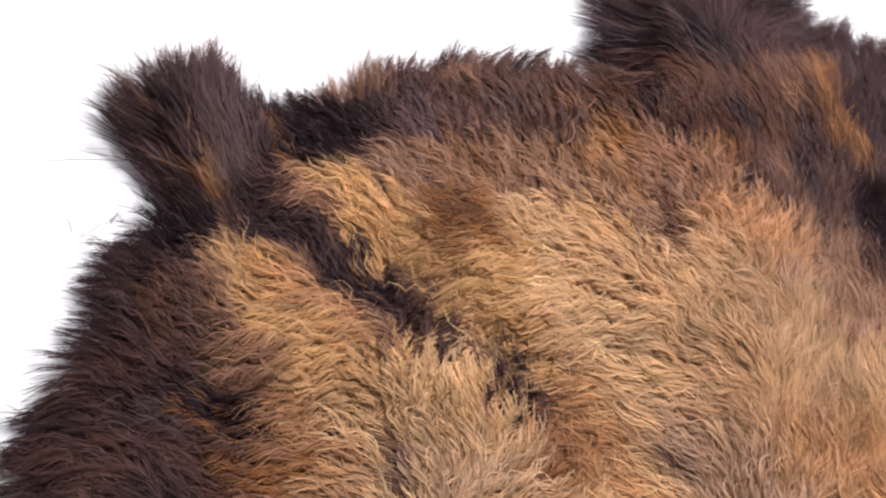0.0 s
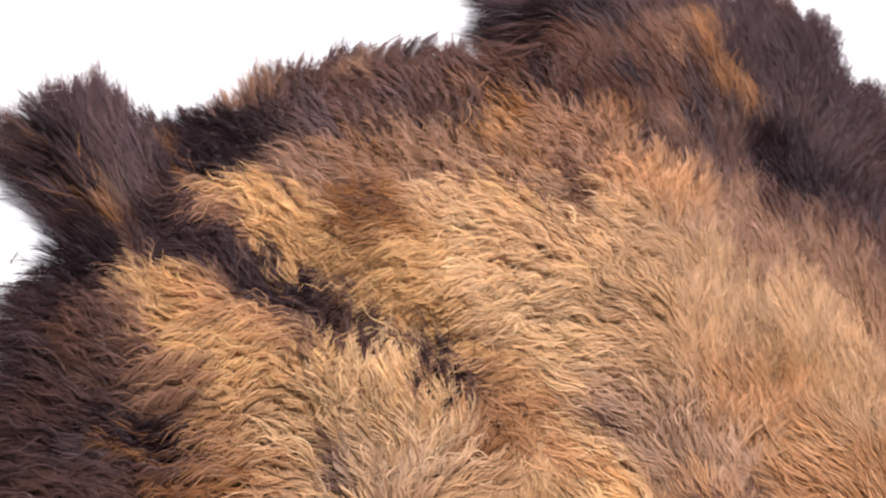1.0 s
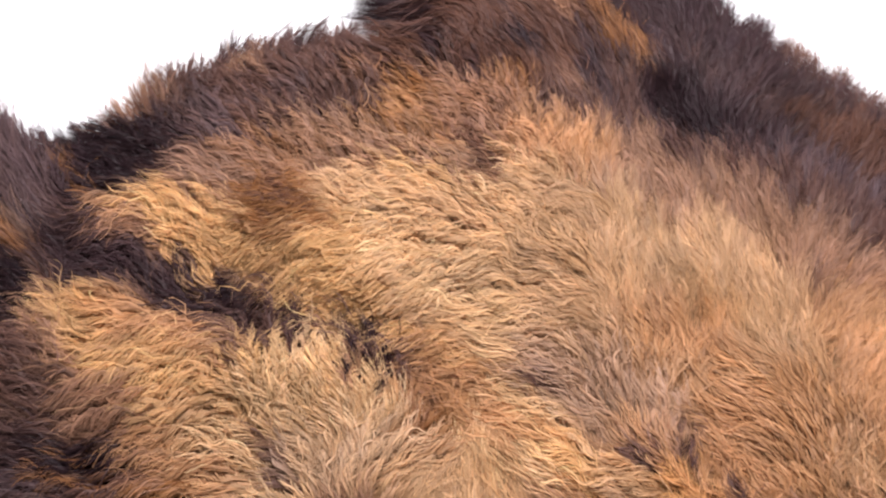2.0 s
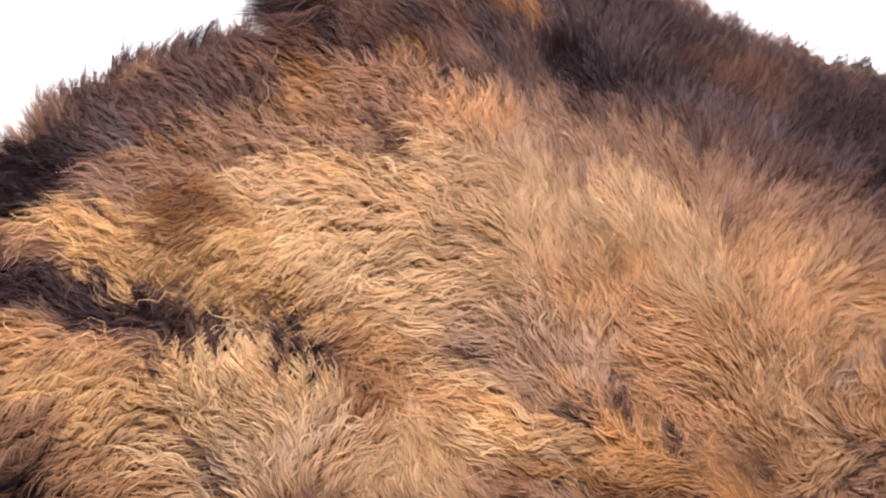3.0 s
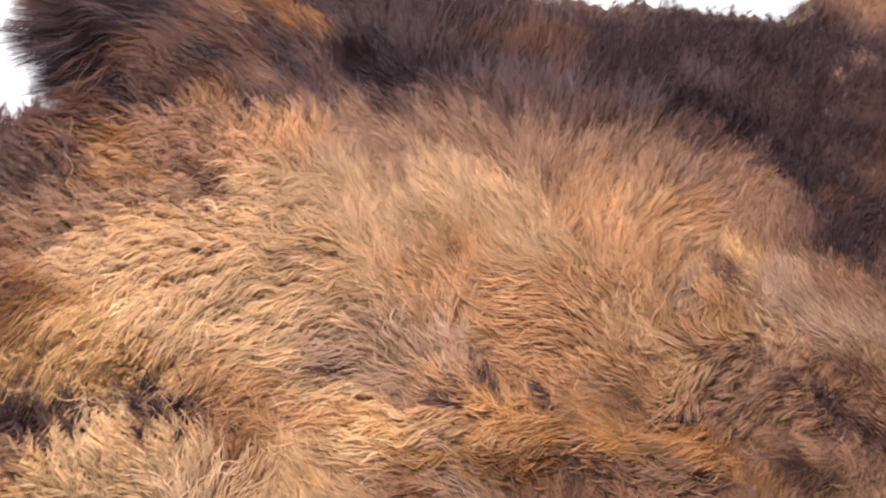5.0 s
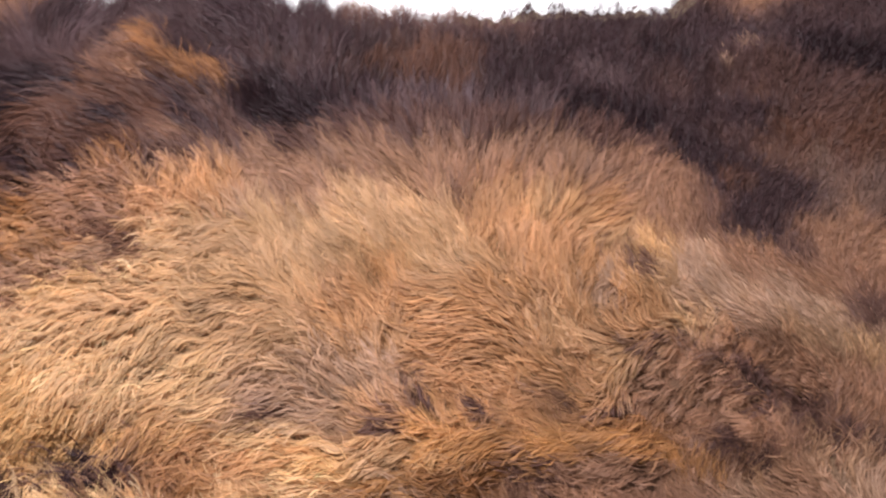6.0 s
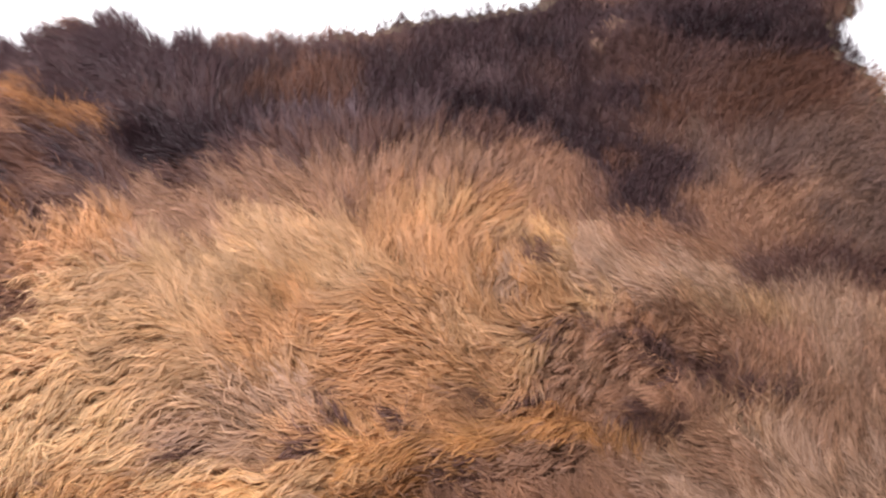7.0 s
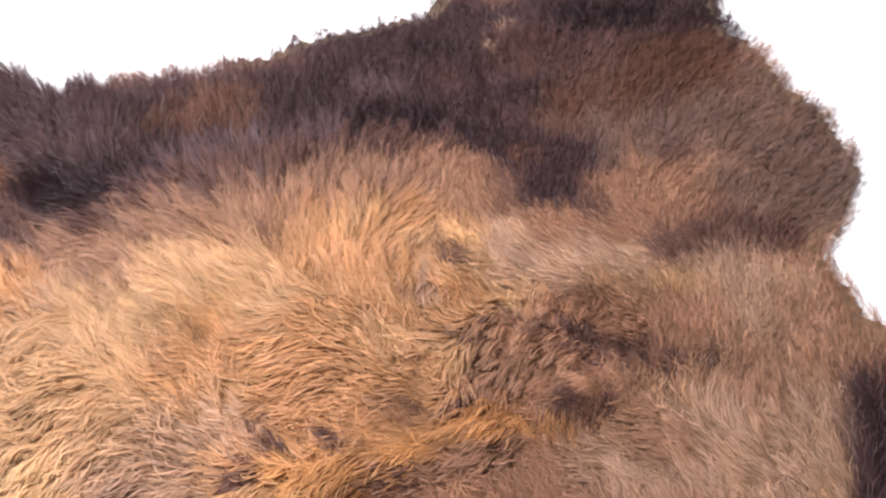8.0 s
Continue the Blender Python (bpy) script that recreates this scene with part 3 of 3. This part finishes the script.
comb(1.28, 0.42, 0.069, 31)
comb(1.02, 0.32, 0.077, 32)
comb(1.06, 0.22, 0.067, 17)
comb(0.98, 0.41, 0.073, 46)
comb(0.84, 0.49, 0.073, 84)
comb(0.72, 0.66, 0.073, 100)
comb(0.72, 0.51, 0.073, 70)
comb(1.02, 0.14, 0.067, -20)
comb(1.05, 0.05, 0.069, 49)
comb(1.05, -0.03, 0.060, 55)
comb(1.13, -0.21, 0.054, 62)
comb(1.12, -0.30, 0.058, 56)
comb(1.12, -0.42, 0.071, 29)
comb(1.05, -0.31, 0.054, 68)
comb(0.98, -0.12, 0.056, 55)
comb(0.89, -0.12, 0.075, 109)
comb(0.86, -0.15, 0.068, 103)
comb(0.75, -0.28, 0.050, 68)
comb(0.82, -0.41, 0.050, 60)
comb(0.86, -0.49, 0.050, 59)
comb(0.94, -0.44, 0.050, 36)
comb(0.95, -0.52, 0.050, 32)
comb(1.02, -0.58, 0.050, 40)
comb(0.79, -0.19, 0.054, 100)
comb(1.33, -0.28, 0.078, -7)
comb(1.48, -0.39, 0.077, -24)
comb(1.33, -0.51, 0.054, -23)
comb(1.49, -0.09, 0.068, 8)
comb(1.59, -0.24, 0.071, -13)
comb(1.26, -0.07, 0.059, 16)

CURLY = [(0.05, 0.64, 0.09), (0.10, 0.50, 0.08), (0.22, 0.36, 0.08), (0.86, -0.20, 0.17), (0.60, -0.03, 0.08)]
SPINE = (0.20, 0.02, 0.70, -0.75)


def coat_colour(x, y):
    wx = x + 0.013 * lattice(x, y, 0.07, 31) + 0.009 * lattice(x, y, 0.03, 32)
    wy = y + 0.013 * lattice(x, y, 0.07, 33) + 0.009 * lattice(x, y, 0.03, 34)
    c = np.empty((len(x), 3))
    c[:] = TONES["BROWN"]
    c = np.log(c)
    for tone, *lines in PATCHES:
        w = np.zeros(len(x))
        for x1, y1, x2, y2, r in lines:
            d = to_segment(wx, wy, x1, y1, x2, y2)[0]
            w = np.maximum(w, 1 - smoothstep(0.40 * r, 1.5 * r, d))
        c += (np.log(TONES[tone]) - c) * (0.88 * w)[:, None]
    return np.exp(c)


def lay(x, y):
    """The way the hair lies, as an angle over the plan."""
    x1, y1, x2, y2 = SPINE
    s = to_segment(x, y, x1, y1, x2, y2)[1]
    vx, vy = x - x1 - s * (x2 - x1), y - y1 - s * (y2 - y1)
    n = np.hypot(vx, vy) + 0.02
    share = 0.012
    vx, vy = share * vx / n, share * vy / n
    for px, py, r, dx, dy in COMBED:
        w = np.exp(-((x - px) ** 2 + (y - py) ** 2) / (0.8 * r) ** 2)
        vx, vy = vx + dx * w, vy + dy * w
    return np.arctan2(vy, vx) + 0.20 * lattice(x, y, 0.16, 41) + 0.17 * lattice(x, y, 0.06, 42) + 0.10 * lattice(x, y, 0.028, 43)


def near(x, y, px, py, r):
    return np.exp(-((x - px) ** 2 + (y - py) ** 2) / r ** 2)


def hair_length(x, y):
    edge = smoothstep(-0.16, -0.02, outside(x, y))
    n = 0.064 + 0.022 * edge * (1 - smoothstep(1.0, 1.3, x)) + 0.05 * near(x, y, 0.22, 0.55, 0.25) + 0.04 * near(x, y, -0.15, 0.42, 0.2) + 0.05 * near(x, y, 0.10, 0.87, 0.18) - 0.028 * near(x, y, 0.87, -0.18, 0.18)
    n += 0.125 * near(x, y, -0.48, 0.90, 0.13) + 0.03 * near(x, y, -0.15, 1.02, 0.1) + 0.07 * near(x, y, 0.45, 1.22, 0.2) + 0.03 * near(x, y, 0.78, 0.98, 0.12)
    n += 0.02 * near(x, y, -0.45, 0.45, 0.2)
    n -= 0.042 * smoothstep(1.0, 1.3, x + 0.4 * np.maximum(0, 0.1 - y) * (x > 0.95)) + 0.012 * smoothstep(0.5, 0.8, x)
    n -= 0.03 * near(x, y, -0.27, 0.98, 0.06)
    return np.clip(n, 0.021, 0.19) * (1 + 0.18 * lattice(x, y, 0.05, 51))


def lockiness(x, y):
    """How far the hair holds together in locks: 0 loose, 1 in tight wavy strands."""
    c = 0.38 + 0.55 * near(x, y, 0.25, 0.55, 0.26) + 0.55 * near(x, y, -0.12, 0.42, 0.26) + 0.45 * near(x, y, 0.05, 0.95, 0.25) + 0.40 * near(x, y, 0.38, 0.85, 0.22)
    c = c + 0.35 * near(x, y, -0.5, 0.95, 0.15) + 0.30 * near(x, y, 0.74, 0.1, 0.12) + 0.22 * near(x, y, 0.87, -0.18, 0.19) + 0.3 * near(x, y, 0.48, 0.06, 0.2) + 0.15 * lattice(x, y, 0.1, 81)
    c = c - 0.16 * smoothstep(0.45, 0.8, x) * smoothstep(0.55, 0.8, y) - 0.2 * smoothstep(1.0, 1.25, x)
    c = c * (1 - 0.4 * smoothstep(-0.09, -0.02, outside(x, y)) * smoothstep(0.2, 0.6, x)) + 0.35 * near(x, y, -0.5, 0.5, 0.25)
    return np.clip(c, 0.10, 0.95)


def curliness(x, y):
    c = 0.5 + 0.25 * lattice(x, y, 0.12, 61) + 0.25 * near(x, y, 0.27, 0.55, 0.25) + 0.2 * near(x, y, -0.05, 0.4, 0.2)
    for px, py, r in CURLY:
        c = c + 0.9 * near(x, y, px, py, r)
    c = c - 0.35 * near(x, y, -0.47, 0.92, 0.14) - 0.3 * near(x, y, 0.45, 1.2, 0.18)
    return np.clip(c, 0.05, 1.3) * (1 - 0.6 * smoothstep(1.0, 1.25, x)) * (1 - 0.55 * smoothstep(-0.10, -0.03, outside(x, y)))


# ---- building the coat ----
def mesh_from(name, verts, loops, starts, mat):
    me = bpy.data.meshes.new(name)
    me.vertices.add(len(verts))
    me.vertices.foreach_set("co", np.ascontiguousarray(verts, np.float32).ravel())
    me.loops.add(len(loops))
    me.loops.foreach_set("vertex_index", loops.astype(np.int32))
    me.polygons.add(len(starts))
    me.polygons.foreach_set("loop_start", starts.astype(np.int32))
    me.update(calc_edges=True)
    me.materials.append(mat)
    return me


def strands_mesh(name, points, width, roll, colours):
    """Thin tapering ribbons, one a strand. points and colours: strands x steps x 3."""
    n, steps = points.shape[:2]
    along = np.gradient(points, axis=1)
    along /= np.linalg.norm(along, axis=2, keepdims=True) + 1e-9
    side = np.cross(along, (0.0, 0.0, 1.0))
    side /= np.linalg.norm(side, axis=2, keepdims=True) + 1e-6
    up = np.cross(side, along)
    roll = roll[:, None, None]
    side = side * np.cos(roll) + up * np.sin(roll)
    s = np.linspace(0, 1, steps)
    half = 0.5 * width[:, None] * (0.75 + 0.5 * s - 0.95 * s ** 3)[None, :]
    left, right = points - side * half[..., None], points + side * half[..., None]
    k = steps - 1
    verts = np.concatenate([np.stack([left[:, :k], right[:, :k]], 2).reshape(n, 2 * k, 3), points[:, k:]], 1)
    tint = np.concatenate([np.repeat(colours[:, :k], 2, 1), colours[:, k:]], 1)
    per = 2 * k + 1
    quads = np.concatenate([[2 * i, 2 * i + 1, 2 * i + 3, 2 * i + 2] for i in range(k - 1)] + [[2 * k - 2, 2 * k - 1, 2 * k]])
    first = np.array([4 * i for i in range(k)])
    loops = (quads[None, :] + per * np.arange(n)[:, None]).ravel()
    starts = (first[None, :] + len(quads) * np.arange(n)[:, None]).ravel()
    me = mesh_from(name, verts.reshape(-1, 3), loops, starts, HAIR)
    rgba = np.ones((n * per, 4), np.float32)
    rgba[:, :3] = tint.reshape(-1, 3)
    layer = me.attributes.new("hair_colour", "FLOAT_COLOR", "POINT")
    layer.data.foreach_set("color", rgba.ravel())
    me.polygons.foreach_set("use_smooth", np.ones(len(me.polygons), bool))
    return me


def tuft_centre(x, y, cell=0.034):
    """The nearest centre of a tuft: one in each cell of a shaken grid."""
    table = np.random.default_rng(91).uniform(0.1, 0.9, (2, 128, 128))
    best, cx, cy = np.full(len(x), 9.0), x.copy(), y.copy()
    for di in (-1, 0, 1):
        for dj in (-1, 0, 1):
            i, j = np.floor(x / cell).astype(int) + di, np.floor(y / cell).astype(int) + dj
            px, py = (i + table[0, i % 128, j % 128]) * cell, (j + table[1, i % 128, j % 128]) * cell
            d = np.hypot(x - px, y - py)
            closer = d < best
            best, cx, cy = np.where(closer, d, best), np.where(closer, px, cx), np.where(closer, py, cy)
    return cx, cy


def grow(x, y, strands, spread, width, steps=8, short=1.0):
    """Locks of hair rooted at x, y: points, widths, rolls and colours of all their strands."""
    n = len(x)
    velvet = smoothstep(1.05, 1.28, x)
    angle = lay(x, y) + rng.normal(0, 1, n) * (0.09 + 0.10 * velvet)
    length = short * hair_length(x, y) * rng.uniform(0.75, 1.3, n)
    curl = curliness(x, y) * (0.25 + 0.85 * lockiness(x, y)) * rng.uniform(0.5, 1.5, n)
    # the tone shows where the lock comes to lie
    jx, jy = rng.normal(0, 0.007, (2, n))
    tone = coat_colour(x + jx + 0.45 * length * np.cos(angle), y + jy + 0.45 * length * np.sin(angle))
    tone = tone * np.exp(0.14 * lattice(x, y, 0.08, 75) + 0.10 * lattice(x, y, 0.03, 76) + 0.28 * near(x, y, 0.92, -0.22, 0.17) * lattice(x, y, 0.022, 77))[:, None]
    tone = tone * np.exp(rng.normal(0, 1, n) * (0.04 + 0.09 * lockiness(x, y)))[:, None]
    warm = rng.normal(0, 0.028, n) + 0.05 * lattice(x, y, 0.03, 74)
    tone = tone * np.exp(np.stack([0.45 * warm, 0.1 * warm, -0.9 * warm], 1))
    clump = lockiness(x, y)
    lift = rng.uniform(0.10 + 0.06 * clump, 0.27 + 0.13 * clump, n) + 0.22 * velvet + 0.07 * lattice(x, y, 0.04, 71)
    phase, turns = 5.0 * lattice(x, y, 0.12, 73) + rng.normal(0, 0.28, n), length / np.clip(0.100 - 0.046 * curliness(x, y), 0.034, 0.1) * rng.uniform(0.85, 1.15, n)
    bend = rng.normal(0, 0.11, n) + 0.55 * lattice(x, y, 0.08, 72)

    def each(v):
        return np.repeat(v, strands, axis=0)

    m = n * strands
    wide = each(1.75 - 0.95 * clump)
    away, across = rng.normal(0, spread, m) * wide, rng.normal(0, 0.8 * spread, m) * wide
    ax = each(angle)
    rx, ry = each(x) + away * np.cos(ax) - across * np.sin(ax), each(y) + away * np.sin(ax) + across * np.cos(ax)
    loose = rng.random(m) < 0.05 + 0.12 * (1 - each(clump))
    a = ax + rng.normal(0, 1, m) * each(0.12 - 0.105 * clump + 0.12 * velvet) + loose * rng.normal(0, 0.3, m)
    ln = each(length) * rng.uniform(0.78, 1.08, m) * (1.06 - 0.16 * np.minimum(2, np.abs(across) / (spread * wide)))
    s = np.linspace(0, 1, steps)[None, :]
    gather = np.where(loose, 0.1, 0.9 * each(clump))[:, None] * s ** each(0.85 - 0.4 * clump)[:, None]
    # neighbouring locks lean together into tufts
    tx, ty = tuft_centre(x, y)
    lean = each((0.35 - 0.25 * clump) * (1 - 0.7 * velvet))[:, None] * s ** 1.3
    ox, oy = (across * np.sin(ax))[:, None] * gather, (-across * np.cos(ax))[:, None] * gather
    ox, oy = ox + each(tx - x)[:, None] * lean, oy + each(ty - y)[:, None] * lean
    turn = a[:, None] + (each(bend) + rng.normal(0, 1, m) * each(0.10 - 0.08 * clump))[:, None] * s
    step = ln[:, None] / (steps - 1)
    flat = np.cos(each(lift))[:, None]
    dx, dy = np.cos(turn) * step * flat, np.sin(turn) * step * flat
    px, py = np.cumsum(dx, 1) - dx, np.cumsum(dy, 1) - dy
    cycle = 6.283 * each(turns)[:, None] * s + (each(phase) + rng.normal(0, 0.14, m))[:, None]
    wave = np.sin(cycle) - np.sin(each(phase))[:, None]
    amp = (0.0150 * each(curl) * rng.uniform(0.8, 1.2, m))[:, None] * np.minimum(1, 2.0 * s)
    px, py = rx[:, None] + px + ox - np.sin(turn) * wave * amp, ry[:, None] + py + oy + np.cos(turn) * wave * amp
    rise = ln[:, None] * np.sin(each(lift))[:, None] * (1.7 * s - 1.42 * s ** 2)
    mound = 0.008 * (1 - np.minimum(1, (across / (1.3 * spread)) ** 2)) + loose * rng.uniform(0, 0.012, m)
    rise = rise + 0.7 * amp * np.cos(cycle) + mound[:, None] * np.sqrt(s)
    ground = skin_height(px.ravel(), py.ravel()).reshape(px.shape)
    over = outside(px.ravel(), py.ravel()).reshape(px.shape)
    root = skin_height(rx, ry)[:, None]
    base = 0.5 * root + 0.5 * np.where(over > 0, 0.004, ground)
    pz = np.maximum(base + rise, np.where(over > 0, 0.0025, ground + 0.004) + 0.003 * rng.random(m)[:, None])
    tint = (each(tone) * np.exp(rng.normal(0, 0.09, m) + 0.25 * loose)[:, None])[:, None, :]
    # tips bleached by the sun; browner, darker roots carry painted shade of the gaps
    bleach_shade = (1 + (0.15 + 0.26 * each(clump))[:, None] * (1.6 * s - 1.1))[..., None]
    tint = np.clip(tint * np.concatenate([bleach_shade ** 0.9, bleach_shade ** 1.08, bleach_shade ** 1.2], 2), 0, 0.9)
    roll = np.clip(across / spread, -1.5, 1.5) * 0.6 + rng.normal(0, 0.35, m)
    return np.stack([px, py, pz], 2), width * rng.uniform(0.6, 1.35, m), roll, tint


def lock_roots(spacing):
    gx, gy = np.meshgrid(np.arange(-0.75, 2.1, spacing), np.arange(-1.2, 1.75, spacing))
    gx = gx.ravel() + rng.uniform(-0.5, 0.5, gx.size) * spacing
    gy = gy.ravel() + rng.uniform(-0.5, 0.5, gy.size) * spacing
    on = outside(gx, gy) < -0.004
    return gx[on], gy[on]


def front(x, y):
    """Whether a place lies in the front stretch of the hide, which is thickly covered."""
    return ((y > 0.12) | ((x - 0.15) * 1.4 + y - 0.10 > 0)) & (y < 1.45) & (x < 1.85) & (y > -0.85)


def part(name, me, parent, label=""):
    ob = new(name, me)
    ob.parent = parent
    return tagged(ob, label)


def sheet_mesh(name, above, inset, mat, cell=0.015):
    """A draped sheet that follows the skin, cut along its edge."""
    xs, ys = np.arange(-0.75, 2.15, cell), np.arange(-1.3, 1.75, cell)
    gx, gy = (g.ravel() for g in np.meshgrid(xs, ys, indexing="ij"))
    on = (outside(gx, gy) < -inset).reshape(len(xs), len(ys))
    z = skin_height(gx, gy) + above
    i, j = np.nonzero(on[:-1, :-1] & on[1:, :-1] & on[:-1, 1:] & on[1:, 1:])
    corner = i * len(ys) + j
    quads = np.stack([corner, corner + len(ys), corner + len(ys) + 1, corner + 1], 1)
    used, loops = np.unique(quads.ravel(), return_inverse=True)
    me = mesh_from(name, np.stack([gx, gy, z], 1)[used], loops.ravel(), 4 * np.arange(len(quads)), mat)
    me.polygons.foreach_set("use_smooth", np.ones(len(me.polygons), bool))
    rgba = np.ones((len(used), 4), np.float32)
    # coat colour darkened for shade in the gaps, less under the short flap fur
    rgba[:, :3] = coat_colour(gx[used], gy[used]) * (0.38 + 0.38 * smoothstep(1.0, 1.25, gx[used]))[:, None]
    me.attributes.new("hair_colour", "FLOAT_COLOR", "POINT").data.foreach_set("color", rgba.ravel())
    return me


hide = tagged(new("fur_hide"), "shaggy dark brown and tan fur hide spread on white floor", "fur hide")
skin = part("leather", sheet_mesh("leather", 0, 0, LEATHER), hide, "tanned leather under the fur")
part("underfur", sheet_mesh("underfur", 0.003, 0.02, UNDERFUR), hide, "felted short brown underfur, shade of the gaps in its colour")
solid = skin.modifiers.new("thickness", "SOLIDIFY")
solid.thickness, solid.offset = 0.003, -1

# each stretch of the coat: its name, label and the part of the plan it covers
STRETCHES = [
    lambda x, y: (x > 1.08) & (y < 0.22),
    lambda x, y: (y > 0.76) & (x < -0.34),
    lambda x, y: (y > 1.02) & (x > 0.2) & (x < 0.72),
    lambda x, y: outside(x, y) > -0.11,
]


def stretch_of(x, y):
    """Which stretch of the coat a place belongs to; 4 is the back."""
    which = np.full(len(x), 4)
    for i in (3, 2, 1, 0):
        which[STRETCHES[i](x, y)] = i
    return which


def coat_roots(spacing, firm):
    x, y = lock_roots(spacing)
    keep = front(x, y) & ((lockiness(x, y) > 0.52) == firm)
    return x[keep], y[keep]


fx, fy = coat_roots(0.0146, True)
sx, sy = coat_roots(0.020, False)
COAT = [
    ("leg_flap", "short soft greyish brown fur"), ("foreleg_tuft", "long dark brown tuft with rusty streaks"), ("neck_tuft", "dark shaggy tuft of long hair"),
    ("edge_fringe", "dark brown fringe of long hair"), ("back", "tan and golden brown wool"),
]
for i, (name, label) in enumerate(COAT):
    pick = stretch_of(fx, fy) == i
    if pick.any():
        lock_name = name + "_wool"
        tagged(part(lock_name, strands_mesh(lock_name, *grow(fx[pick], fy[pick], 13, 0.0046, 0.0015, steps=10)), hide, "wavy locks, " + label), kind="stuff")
    pick = stretch_of(sx, sy) == i
    if pick.any():
        fur_name = name + "_fur"
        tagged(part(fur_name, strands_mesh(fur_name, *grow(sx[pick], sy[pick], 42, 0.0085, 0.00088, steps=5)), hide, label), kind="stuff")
ux, uy = lock_roots(0.018)
thick = front(ux, uy)
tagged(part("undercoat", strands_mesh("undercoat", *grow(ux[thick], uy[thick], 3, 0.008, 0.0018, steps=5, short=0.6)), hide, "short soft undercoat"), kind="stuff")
bx, by = lock_roots(0.043)
thin = ~front(bx, by)
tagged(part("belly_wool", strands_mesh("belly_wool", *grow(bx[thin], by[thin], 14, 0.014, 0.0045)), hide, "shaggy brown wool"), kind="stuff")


def loose_hair(x, y, turn, size):
    """A few fallen hairs that lie tangled on the floor."""
    n, steps = 7, 8
    s = np.linspace(0, 1, steps)[None, :]
    a = turn + rng.normal(0, 0.9, n)[:, None] + rng.normal(0, 1.6, n)[:, None] * s
    px = x + rng.normal(0, size * 0.3, n)[:, None] + np.cumsum(np.cos(a), 1) * size / steps
    py = y + rng.normal(0, size * 0.2, n)[:, None] + np.cumsum(np.sin(a), 1) * size / steps
    pz = 0.002 + 0.004 * np.sin(3.14 * s) * rng.random(n)[:, None]
    tint = np.broadcast_to(np.array((0.16, 0.12, 0.11)), (n, steps, 3))
    ob = new("loose_hair", strands_mesh("loose_hair", np.stack([px, py, pz], 2), np.full(n, 0.0011), np.zeros(n), tint))
    return tagged(ob, "few fallen brown hairs on the white floor", "loose hair", group="fallen hairs")


loose_hair(-0.66, 0.715, 0.4, 0.05)
loose_hair(-0.61, 0.745, 1.0, 0.04)
